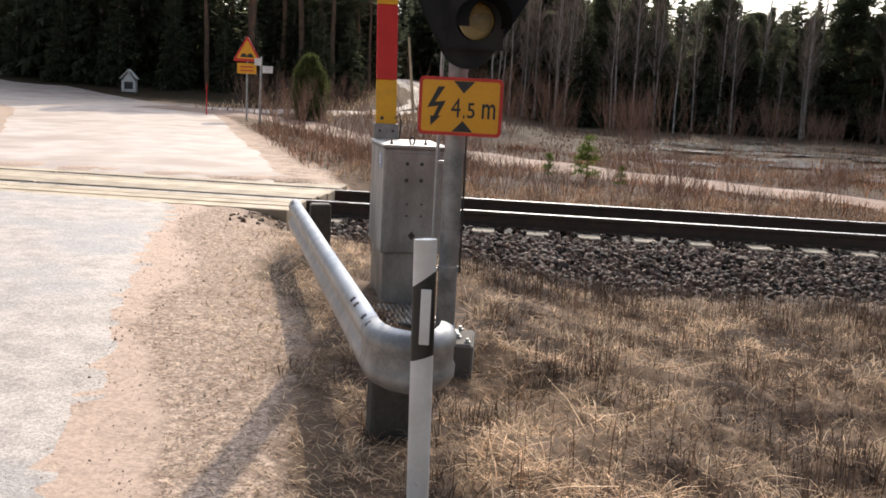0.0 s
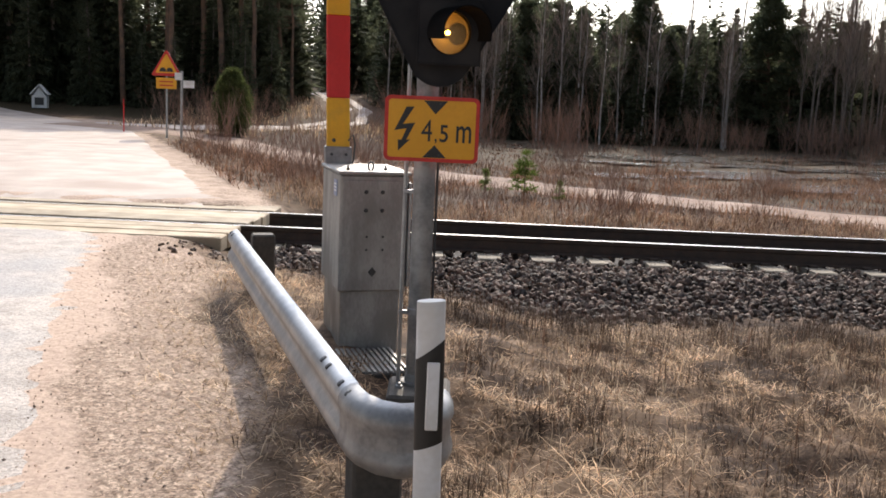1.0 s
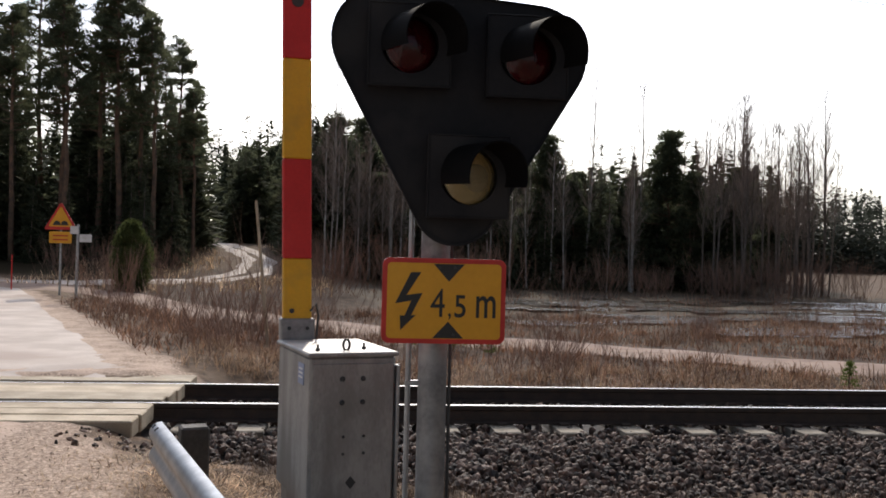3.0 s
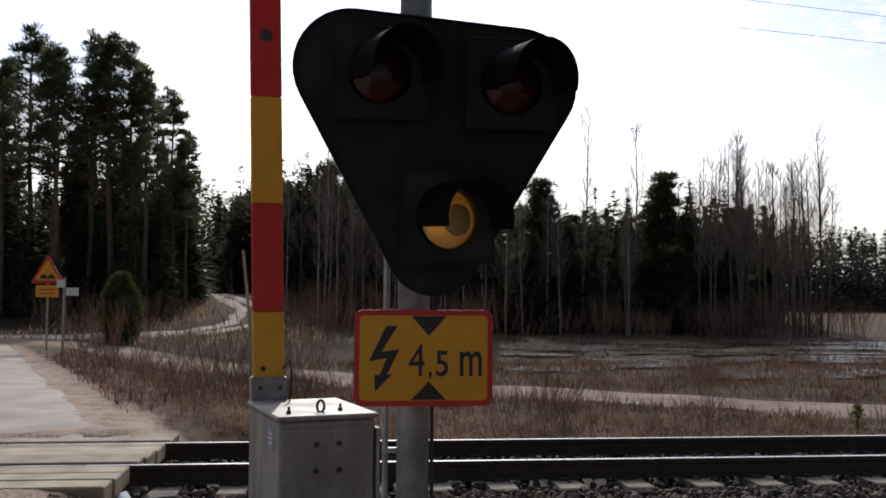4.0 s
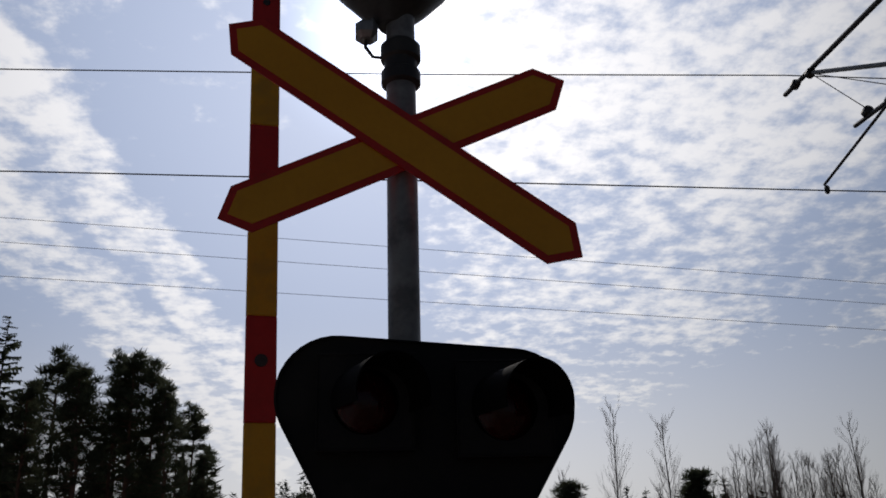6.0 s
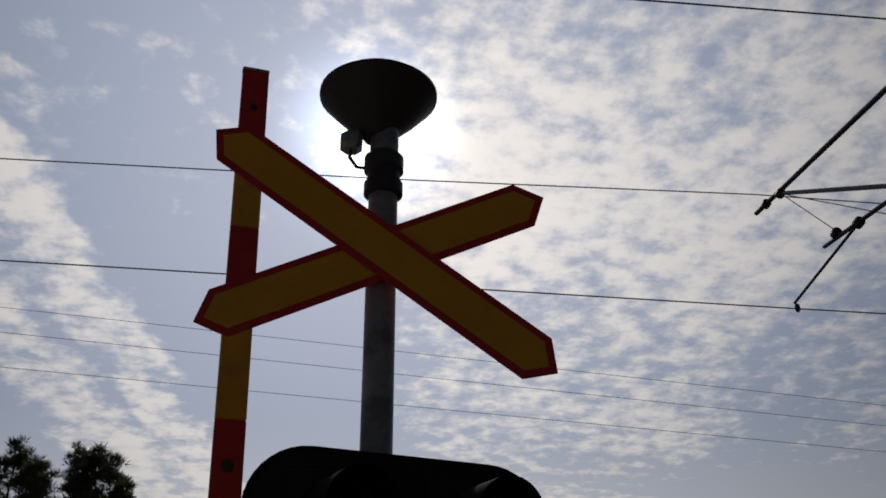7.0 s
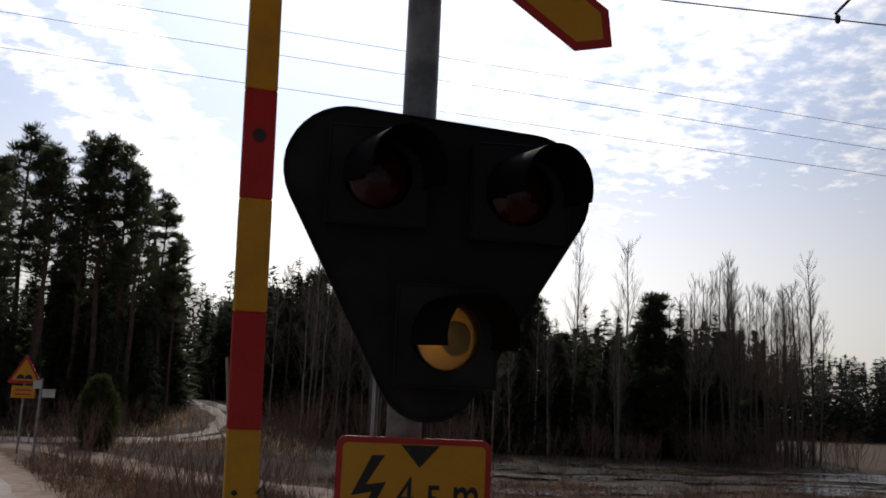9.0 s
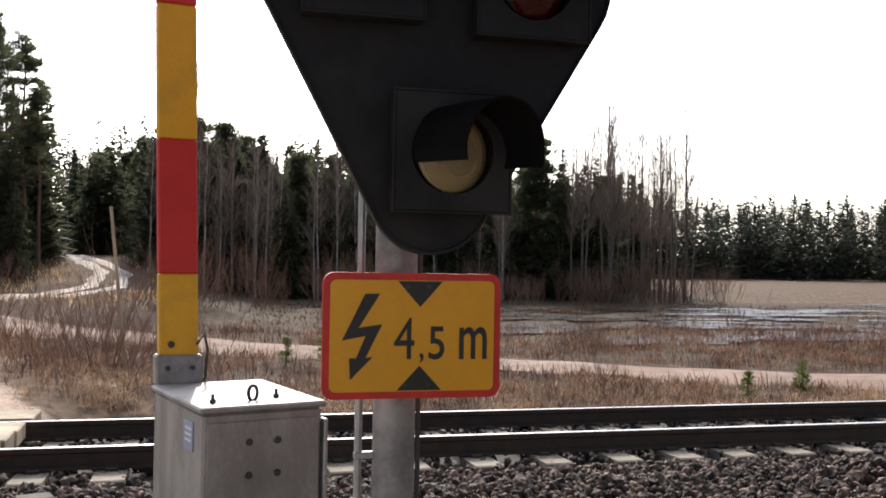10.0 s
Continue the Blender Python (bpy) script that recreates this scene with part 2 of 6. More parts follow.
def lens_mat(name, tint, clear):
    """Coloured lamp glass: part clear, part milky, with a gloss."""
    m = bpy.data.materials.new(name)
    m.use_nodes = True
    nt = m.node_tree
    N, L = nt.nodes.new, nt.links.new
    p = nt.nodes["Principled BSDF"]
    p.inputs["Base Color"].default_value = (*tint, 1)
    p.inputs["Roughness"].default_value = 0.12
    t = N("ShaderNodeBsdfTransparent"); t.inputs[0].default_value = (*[min(1, x * 2.2) for x in tint], 1)
    v = N("ShaderNodeTexVoronoi"); v.inputs["Scale"].default_value = 90
    tc = N("ShaderNodeTexCoord"); L(tc.outputs["Object"], v.inputs["Vector"])
    bp = N("ShaderNodeBump"); bp.inputs["Strength"].default_value = 0.2; bp.inputs["Distance"].default_value = 0.003
    L(v.outputs["Distance"], bp.inputs["Height"]); L(bp.outputs[0], p.inputs["Normal"])
    mx = N("ShaderNodeMixShader"); mx.inputs[0].default_value = clear
    L(p.outputs[0], mx.inputs[1]); L(t.outputs[0], mx.inputs[2]); L(mx.outputs[0], nt.nodes["Material Output"].inputs[0])
    return m


def glow_mat(name, colour, strength):
    m = mat(name, colour, colour, bump=0)
    p = m.node_tree.nodes["Principled BSDF"]
    p.inputs["Emission Color"].default_value, p.inputs["Emission Strength"].default_value = (*colour, 1), strength
    return m


GROUND = ground_mat()
ASPHALT = mat("worn_asphalt", (0.53, 0.46, 0.405), (0.38, 0.33, 0.29), scale=5, fine=120, rough=0.62, bump=0.7, c=(0.37, 0.345, 0.33), cscale=0.85, spec=0.3)
speckled(ASPHALT, 85, 0.7, 1.2)
DUSTY = mat("dusty_gravel_road", (0.58, 0.49, 0.43), (0.44, 0.36, 0.31), scale=1.3, fine=70, rough=0.8, bump=0.5, c=(0.40, 0.31, 0.26), cscale=0.5)
DIRT = mat("pink_dirt", (0.29, 0.185, 0.135), (0.20, 0.128, 0.094), scale=2.0, fine=45, rough=0.9, bump=0.5, c=(0.34, 0.235, 0.18), cscale=0.6)
STONE = mat("ballast_stone", (0.172, 0.113, 0.084), (0.030, 0.020, 0.016), scale=14, fine=90, rough=0.8, bump=0.25, island=0.9)
STONE_ONE = mat("loose_stone", (0.172, 0.113, 0.084), (0.030, 0.020, 0.016), scale=14, fine=90, rough=0.8, bump=0.25, obj=0.75)
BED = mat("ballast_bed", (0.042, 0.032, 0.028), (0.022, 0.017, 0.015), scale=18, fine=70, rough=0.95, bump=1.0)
CONCRETE = mat("sleeper_concrete", (0.28, 0.238, 0.185), (0.20, 0.17, 0.13), scale=6, fine=80, rough=0.85, bump=0.2, obj=0.15)
RUST = mat("rail_rust", (0.045, 0.030, 0.024), (0.075, 0.048, 0.036), scale=7, fine=60, rough=0.75, bump=0.25)
RAILTOP = mat("polished_rail", (0.62, 0.61, 0.60), (0.5, 0.49, 0.48), scale=5, fine=50, rough=0.28, metal=1.0, bump=0.03)
TIMBER = mat("weathered_timber", (0.52, 0.42, 0.30), (0.37, 0.29, 0.20), scale=3.5, fine=45, rough=0.8, bump=0.4, obj=0.22)
GALV = mat("galvanised_steel", (0.44, 0.45, 0.46), (0.34, 0.35, 0.36), scale=9, fine=55, rough=0.42, metal=0.75, bump=0.05, c=(0.30, 0.31, 0.32), cscale=5)
ALU = mat("dull_aluminium", (0.37, 0.36, 0.345), (0.26, 0.25, 0.24), scale=5, fine=60, rough=0.55, metal=0.35, bump=0.06, c=(0.21, 0.20, 0.185), cscale=2.6, stretch=(1.3, 1.3, 0.55))
POLE = mat("weathered_zinc_pole", (0.30, 0.30, 0.30), (0.20, 0.20, 0.205), scale=10, fine=60, rough=0.5, metal=0.55, bump=0.08, c=(0.40, 0.40, 0.40), cscale=6)
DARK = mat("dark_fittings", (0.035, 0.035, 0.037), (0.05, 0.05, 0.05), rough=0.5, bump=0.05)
BLACK = mat("black_signal_paint", (0.010, 0.010, 0.012), (0.016, 0.015, 0.017), scale=5, fine=50, rough=0.62, bump=0.06, c=(0.026, 0.024, 0.024), cscale=3, spec=0.22)
MATTBLACK = mat("matt_black_hood", (0.004, 0.004, 0.0045), (0.007, 0.0065, 0.007), rough=0.85, bump=0.05, spec=0.08)
YELLOW = mat("sign_yellow", (0.80, 0.375, 0.013), (0.74, 0.34, 0.010), scale=4, fine=50, rough=0.4, bump=0.02)
BOOMYEL = mat("boom_yellow", (0.78, 0.41, 0.018), (0.70, 0.36, 0.018), scale=5, fine=60, rough=0.45, bump=0.03, c=(0.62, 0.34, 0.03), cscale=7)
BOOMRED = mat("boom_red", (0.60, 0.022, 0.022), (0.52, 0.018, 0.018), scale=5, fine=60, rough=0.45, bump=0.03)
SIGNRED = mat("sign_red", (0.62, 0.025, 0.018), (0.52, 0.02, 0.015), rough=0.4, bump=0.02)
SIGNBLACK = mat("sign_black", (0.012, 0.012, 0.012), (0.02, 0.02, 0.02), rough=0.45, bump=0.02)
WHITE = mat("white_plastic", (0.78, 0.79, 0.80), (0.70, 0.70, 0.69), scale=7, fine=60, rough=0.45, bump=0.03, c=(0.6, 0.58, 0.54), cscale=4)
BLUEGREY = mat("label_blue", (0.30, 0.36, 0.52), (0.25, 0.3, 0.45), rough=0.5, bump=0)
BARK = mat("grey_bark", (0.24, 0.195, 0.165), (0.14, 0.115, 0.10), scale=5, fine=30, rough=0.95, bump=0.6, obj=0.3)
PINEBARK = mat("pine_bark", (0.24, 0.14, 0.09), (0.13, 0.09, 0.07), scale=3, fine=20, rough=0.95, bump=0.6)
BIRCHBARK = mat("birch_bark", (0.52, 0.49, 0.45), (0.22, 0.19, 0.17), scale=2.5, fine=14, rough=0.8, bump=0.3, obj=0.25)
SHRUB = mat("shrub_twigs", (0.25, 0.145, 0.105), (0.36, 0.23, 0.175), scale=0.5, fine=5, rough=0.9, bump=0, island=0.25)
TWIG = mat("birch_twigs", (0.26, 0.20, 0.17), (0.38, 0.305, 0.26), scale=0.5, fine=5, rough=0.9, bump=0, island=0.25)
# spruce, far and pine needle colours are lightened to stand in for haze
NEEDLE = leaf_mat("spruce_needles", (0.105, 0.122, 0.075), (0.14, 0.15, 0.095), 0.6)
FARNEEDLE = leaf_mat("far_needles", (0.066, 0.078, 0.060), (0.095, 0.105, 0.080), 0.3)
PINENEEDLE = leaf_mat("pine_needles", (0.10, 0.116, 0.072), (0.145, 0.155, 0.092), 0.65)
JUNIPER = leaf_mat("young_pine_needles", (0.08, 0.13, 0.02), (0.13, 0.17, 0.035), 0.45)
OLIVE = leaf_mat("juniper_foliage", (0.125, 0.145, 0.05), (0.08, 0.10, 0.035), 0.4)
STRAW = leaf_mat("dry_grass", (0.84, 0.61, 0.40), (0.19, 0.118, 0.075), 0.35, 0.8)
THATCH = leaf_mat("matted_dead_grass", (0.64, 0.435, 0.28), (0.12, 0.075, 0.050), 0.3, 0.8)
BLEACHED = leaf_mat("bleached_grass", (0.82, 0.66, 0.48), (0.40, 0.285, 0.185), 0.4, 0.6)
WEED = leaf_mat("dark_dead_weeds", (0.15, 0.098, 0.066), (0.06, 0.04, 0.029), 0.1, 0.6)
TUFT = leaf_mat("pale_tufts", (0.54, 0.37, 0.24), (0.24, 0.15, 0.10), 0.3, 0.5)
BANKGRASS = leaf_mat("bank_dry_grass", (0.40, 0.212, 0.125), (0.10, 0.053, 0.036), 0.25, 0.6)
REED = leaf_mat("dead_stalks", (0.25, 0.135, 0.088), (0.11, 0.062, 0.043), 0.25, 0.45)
WATER = mat("bog_water", (0.02, 0.017, 0.013), (0.03, 0.025, 0.02), scale=3, fine=16, rough=0.14, bump=0.9)
WATER.node_tree.nodes["Bump"].inputs["Distance"].default_value = 0.045
AMBER = lens_mat("amber_lens", (0.44, 0.38, 0.24), 0.6)
REDLENS = lens_mat("red_lens", (0.055, 0.005, 0.008), 0.3)
LAMPGLOW = glow_mat("lit_bulb", (1.0, 0.60, 0.25), 60.0)
# far darker than the sleepers' concrete: the foundation block's shade is in this colour
SHADECONCRETE = mat("shade_dark_concrete", (0.13, 0.115, 0.10), (0.075, 0.068, 0.06), scale=6, fine=60, rough=0.9, bump=0.4, c=(0.17, 0.15, 0.13), cscale=3)
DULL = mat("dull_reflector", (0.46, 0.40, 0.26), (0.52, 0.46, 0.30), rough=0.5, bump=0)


# ---------- mesh tools ----------
class Geo:
    """Collects vertices and faces; put() links them as one mesh object."""
    def __init__(self):
        self.v, self.f = [], []

    def add(self, vs, fs):
        n = len(self.v)
        self.v.extend([tuple(p) for p in vs])
        self.f.extend([tuple(i + n for i in q) for q in fs])
        return self

    def box(self, x0, x1, y0, y1, z0, z1, bevel=0.0, m=None):
        b = min(bevel, (x1 - x0) / 2.1, (y1 - y0) / 2.1, (z1 - z0) / 2.1)
        if b <= 0:
            vs = [Vector((x, y, z)) for z in (z0, z1) for x, y in ((x0, y0), (x1, y0), (x1, y1), (x0, y1))]
            fs = [(3, 2, 1, 0), (4, 5, 6, 7), (0, 1, 5, 4), (1, 2, 6, 5), (2, 3, 7, 6), (3, 0, 4, 7)]
        else:
            rings = []
            for z, i in ((z0, b), (z0 + b, 0), (z1 - b, 0), (z1, b)):
                X0, X1, Y0, Y1 = x0 + i, x1 - i, y0 + i, y1 - i
                c = b if i == 0 else b * 0.4
                rings.append([(X0 + c, Y0, z), (X1 - c, Y0, z), (X1, Y0 + c, z), (X1, Y1 - c, z), (X1 - c, Y1, z), (X0 + c, Y1, z), (X0, Y1 - c, z), (X0, Y0 + c, z)])
            vs = [Vector(p) for r in rings for p in r]
            fs = [tuple(range(7, -1, -1)), tuple(range(24, 32))]
            fs += [(k * 8 + i, k * 8 + (i + 1) % 8, k * 8 + 8 + (i + 1) % 8, k * 8 + 8 + i) for k in range(3) for i in range(8)]
        if m is not None:
            vs = [m @ p for p in vs]
        return self.add(vs, fs)

    def tube(self, pts, radii, n=8, cap=True):
        pts = [Vector(p) for p in pts]
        if not hasattr(radii, "__len__"):
            radii = [radii] * len(pts)
        vs, fs = [], []
        for i, p in enumerate(pts):
            d = (pts[min(i + 1, len(pts) - 1)] - pts[max(i - 1, 0)]).normalized()
            a = d.orthogonal().normalized() if i == 0 else (a - d * a.dot(d)).normalized()
            b = d.cross(a)
            for k in range(n):
                w = 2 * math.pi * k / n
                vs.append(p + radii[i] * (math.cos(w) * a + math.sin(w) * b))
        for i in range(len(pts) - 1):
            for k in range(n):
                fs.append((i * n + k, i * n + (k + 1) % n, i * n + n + (k + 1) % n, i * n + n + k))
        if cap:
            fs += [tuple(range(n - 1, -1, -1)), tuple(range((len(pts) - 1) * n, len(pts) * n))]
        return self.add(vs, fs)

    def lathe(self, prof, n=24, m=None):
        vs = [Vector((r * math.cos(2 * math.pi * k / n), r * math.sin(2 * math.pi * k / n), z)) for r, z in prof for k in range(n)]
        fs = [(i * n + k, i * n + (k + 1) % n, i * n + n + (k + 1) % n, i * n + n + k) for i in range(len(prof) - 1) for k in range(n)]
        fs += [tuple(range(n - 1, -1, -1)), tuple(range((len(prof) - 1) * n, len(prof) * n))]
        if m is not None:
            vs = [m @ p for p in vs]
        return self.add(vs, fs)

    def prism(self, poly, y0, y1, m=None):
        """A flat outline of (x, z) points, counter-clockwise, from y0 to y1."""
        n = len(poly)
        vs = [Vector((x, y0, z)) for x, z in poly] + [Vector((x, y1, z)) for x, z in poly]
        if m is not None:
            vs = [m @ p for p in vs]
        fs = [tuple(range(n)), tuple(range(2 * n - 1, n - 1, -1))] + [(i, i + n, (i + 1) % n + n, (i + 1) % n) for i in range(n)]
        return self.add(vs, fs)

    def put(self, name, material, parent=None, label="", smooth=False):
        me = bpy.data.meshes.new(name)
        me.from_pydata(self.v, [], self.f)
        me.materials.append(material)
        if smooth:
            me.shade_smooth() if hasattr(me, "shade_smooth") else None
            me.set_sharp_from_angle(angle=radians(35))
        me.update()
        ob = new(name, me)
        if parent:
            ob.parent = parent
        return tagged(ob, label)


def thing(name, label, category, x=0, y=0, z=0, rz=0, group="", kind=""):
    ob = new(name)
    ob.empty_display_size = 0.1
    ob.matrix_world = pose(x, y, z, 0, 0, rz)
    return tagged(ob, label, category, group, kind)


def smoothstep(a, b, v):
    t = np.clip((np.asarray(v, float) - a) / (b - a), 0, 1)
    return t * t * (3 - 2 * t)


RNG = np.random.default_rng(7)


# ---------- lie of the land ----------
def road_edge(y):
    """Edge of the asphalt on the signal's side."""
    return -3.3 - 0.30 * (np.asarray(y, float) + 1)


def land(x, y):
    x, y = np.asarray(x, float), np.asarray(y, float)
    s = (x - road_edge(y)) / 1.044
    near = -0.15 * smoothstep(-4.5, -9.5, y) - 0.40 * smoothstep(1.3, 4.2, s)
    left = -0.4 * smoothstep(6.5, 10, -s)
    near = near + left
    sf = x - (-1.6 - 0.42 * (y - 2))
    far = -0.42 * smoothstep(0.3, 3.2, sf) * smoothstep(27, 18, y) - 0.42 * smoothstep(-2, 3, x) * smoothstep(17, 28, y) * smoothstep(46, 36, y)
    hill = 1.5 * smoothstep(28, 52, y) * smoothstep(2, -5, x) + 3.0 * smoothstep(50, 120, y) * smoothstep(40, 0, x) + 0.5 * smoothstep(-18, -40, x)
    far = far + hill
    w = smoothstep(-1.5, 3.0, y)
    z = near * (1 - w) + far * w
    # bed under the track
    bed = np.exp(-((y - 0.8) / 2.6) ** 4) * smoothstep(-2.6, -1.2, x)
    z = z * (1 - bed) - 0.46 * bed
    bedl = np.exp(-((y - 0.63) / 1.35) ** 8) * smoothstep(-1.2, -2.6, x)
    z = z - 0.16 * bedl
    # hollow before the signal's foundation
    z = z - 0.17 * np.exp(-((x - 0.35) / 0.55) ** 4 - ((y + 6.15) / 0.62) ** 4)
    tuss = sum(k * np.sin(f * x + p * y + q) * np.sin(p * 1.1 * x - f * 0.9 * y + 2 * q) for k, f, p, q in ((0.030, 5.2, 2.3, 0.4), (0.026, 8.7, 5.1, 1.3), (0.020, 3.1, 11.4, 2.2), (0.016, 15.0, 9.0, 0.9)))
    z = z + 1.2 * tuss * smoothstep(1.7, 2.5, s) * smoothstep(-2.4, -3.1, y) * smoothstep(-13, -12, y) * smoothstep(8, 7, x)
    z = z + 0.035 * np.sin(1.7 * x + 0.6 * y) * np.cos(1.3 * y - 0.4 * x) * smoothstep(1.2, 2.5, s)
    return z


def mottle(x, y):
    """Patches of the verge: above zero straw, below zero weeds."""
    return 0.8 * np.sin(2.3 * x + 1.1 * y) * np.cos(1.9 * y - 0.8 * x) + 0.7 * np.sin(5.1 * x - 3.2 * y + 1) * np.sin(4.3 * y + 0.7 * x) + 0.5 * np.sin(11.3 * x + 6.1 * y) * np.sin(9.7 * y - 5 * x + 2) + 0.25


def spaced(*parts):
    return np.concatenate([np.arange(a, b, st) for a, b, st in parts])


def build_ground():
    xs = spaced((-600, -100, 100), (-100, -20, 6), (-20, -6, 0.5), (-6, 8, 0.12), (8, 30, 0.5), (30, 110, 6), (110, 701, 100))
    ys = spaced((-300, -40, 60), (-40, -13, 3), (-13, 4, 0.12), (4, 34, 0.5), (34, 130, 5), (130, 931, 100))
    X, Y = np.meshgrid(xs, ys)
    Z = land(X, Y)
    fine = (np.abs(X - 1) < 7) & (Y > -13) & (Y < 4)
    s = (X - road_edge(Y)) / 1.044
    Z = Z + fine * np.where(s > 1.4, 0.012, 0.005) * RNG.standard_normal(Z.shape)
    nx, ny = len(xs), len(ys)
    g = Geo()
    g.v = np.stack([X.ravel(), Y.ravel(), Z.ravel()], 1).tolist()
    idx = np.arange(nx * ny).reshape(ny, nx)
    g.f = np.stack([idx[:-1, :-1].ravel(), idx[:-1, 1:].ravel(), idx[1:, 1:].ravel(), idx[1:, :-1].ravel()], 1).tolist()
    ob = g.put("ground", GROUND, smooth=False)
    me = ob.data
    me.polygons.foreach_set("use_smooth", np.ones(len(me.polygons), bool))
    shoulder = smoothstep(1.45, 0.55, s + 0.15 * np.sin(2.3 * Y + X)) * smoothstep(-8.5, -7.5, s) * (Y < 3)
    sf = X - (-1.6 - 0.42 * (Y - 2))
    jun = smoothstep(0.3, -0.6, sf) * smoothstep(31, 28, Y) * smoothstep(-30, -26, X) * (Y >= 2)
    gravel = np.maximum(shoulder, jun)
    dust = np.maximum(smoothstep(0.48, 0.12, s + 0.13 * np.sin(1.9 * Y)) * (Y < 3) * 0.74, jun * 0.5)
    weed = smoothstep(0.2, -0.4, mottle(X, Y) - 0.3 * smoothstep(1.5, 3.5, X)) * smoothstep(0.7, 1.3, s) * (Y < -2) * (Y > -14) * 0.72
    weed = np.maximum(weed, 0.58 * smoothstep(3.0, 4.0, Y) * smoothstep(37, 34, Y) * smoothstep(0.4, 1.6, sf))
    bog = smoothstep(1, 5, X + (Y - 16) * 0.3) * smoothstep(11, 15, Y + X * 0.35) * smoothstep(37, 33, Y)
    forest = np.maximum(smoothstep(33, 37, Y) * smoothstep(-3, 1, X) * smoothstep(28, 25, X), smoothstep(27, 33, Y + (X + 8) * 0.2) * smoothstep(2, -2, X) * 1.0)
    lane = np.interp(Y, [24.5, 26, 29, 34, 40, 47, 55], [-12, -8.6, -5.8, -4.2, -4.3, -6.4, -9.5])
    forest = forest * np.where((Y > 25) & (Y < 56), smoothstep(1.5, 4.0, np.abs(X - lane)), 1)
    for key, val in (("gravel", gravel), ("bog", bog), ("forest", forest), ("dust", dust), ("weed", weed)):
        a = me.attributes.new(key, "FLOAT", "POINT")
        a.data.foreach_set("value", np.ascontiguousarray(val.ravel(), dtype=np.float32))
    return tagged(ob, "uneven ground of dry grass, gravel and bog", "ground", kind="structure")


def ribbon(name, pts, widths, material, label, category, lift=0.012, step=0.5, ragged=0.12, cross=9):
    """A road surface that lies on the land along a line of (x, y)."""
    P = np.array(pts, float)
    d = np.r_[0, np.cumsum(np.hypot(*np.diff(P, axis=0).T))]
    n = int(d[-1] / step) + 2
    t = np.linspace(0, d[-1], n)
    x, y, w = (np.interp(t, d, c) for c in (P[:, 0], P[:, 1], np.broadcast_to(widths, len(P))))
    tx, ty = np.gradient(x), np.gradient(y)
    ln = np.hypot(tx, ty); nx_, ny_ = ty / ln, -tx / ln
    vs, fs = [], []
    def wander():
        return np.interp(t, np.arange(0, d[-1] + 1.2, 1.1), RNG.normal(0, ragged, len(np.arange(0, d[-1] + 1.2, 1.1)))) + RNG.normal(0, ragged * 0.15, n)
    jit = np.stack([wander(), wander()], 1)
    for i in range(n):
        for j in range(cross):
            u = j / (cross - 1) - 0.5
            o = u * w[i] + (jit[i, 0] if j == 0 else jit[i, 1] if j == cross - 1 else 0)
            px, py = x[i] + nx_[i] * o, y[i] + ny_[i] * o
            vs.append((px, py, float(land(px, py)) + lift * (1.6 - 2.4 * abs(u)) - (0.03 if abs(u) == 0.5 else 0)))
    for i in range(n - 1):
        for j in range(cross - 1):
            a = i * cross + j
            fs.append((a, a + 1, a + cross + 1, a + cross))
    ob = Geo().add(vs, fs).put(name, material, smooth=False)
    ob.data.polygons.foreach_set("use_smooth", np.ones(len(ob.data.polygons), bool))
    return tagged(ob, label, category, kind="structure")


build_ground()
AW = 6.2
ribbon("road", [(float(road_edge(y)) + 0.24 - AW / 2 * 0.96, y - AW / 2 * 0.29) for y in (-26, -20, -15, -12, -9, -6, -3, 0.6)], AW, ASPHALT, "worn dusty asphalt road leading onto the crossing", "road", lift=0.02, step=0.12, ragged=0.10, cross=17)
ribbon("road_beyond", [(-4.35, 0.9), (-5.15, 2.6), (-7.0, 6.5), (-9.4, 12), (-12.5, 19), (-18, 27), (-27, 36), (-45, 50)], (4.2, 5.0, 5.6, 6.4, 7.5, 8, 7, 6.5), DUSTY, "pale dusty road beyond the crossing, bending away", "road", lift=0.014, ragged=0.15)
ribbon("dirt_track", [(-13, 24.5), (-8, 21.5), (-4.6, 18.3), (-1.0, 14.6), (2.7, 10.8), (8.6, 6.7), (15, 4.6), (30, 3.8), (60, 3.8)], (4, 3.6, 3.1, 2.6, 2.4, 2.3, 2.2, 2.2, 2.2), DIRT, "reddish dirt track beside the railway", "track", lift=0.035, ragged=0.24)
for off in (-0.62, 0.62):
    hill = [(-12, 24.5), (-8.6, 26.0), (-5.8, 29), (-4.2, 34), (-4.3, 40), (-6.4, 47), (-9.5, 55), (-13, 64), (-16, 80)]
    ribbon("hill_road", [(x + off * 0.9, y - off * 0.4) for x, y in hill], 0.75, DUSTY, "pale wheel track winding up into the forest", "road", lift=0.05, ragged=0.08, cross=5)


# ---------- railway ----------
CANT = -0.048
RAIL_PROFILE = [(-0.075, -0.172), (0.075, -0.172), (0.075, -0.161), (0.012, -0.140), (0.009, -0.055), (0.034, -0.040), (0.036, -0.010), (0.030, -0.001), (-0.030, -0.001), (-0.036, -0.010), (-0.034, -0.040), (-0.009, -0.055), (-0.012, -0.140), (-0.075, -0.161)]


def extrude_x(profile, x0, x1, y, z):
    """A profile of (y, z) points drawn out along the track."""
    n = len(profile)
    vs = [(x, y + p, z + q) for x in (x0, x1) for p, q in profile]
    fs = [tuple(range(n - 1, -1, -1)), tuple(range(n, 2 * n))] + [(i, (i + 1) % n, (i + 1) % n + n, i + n) for i in range(n)]
    return vs, fs


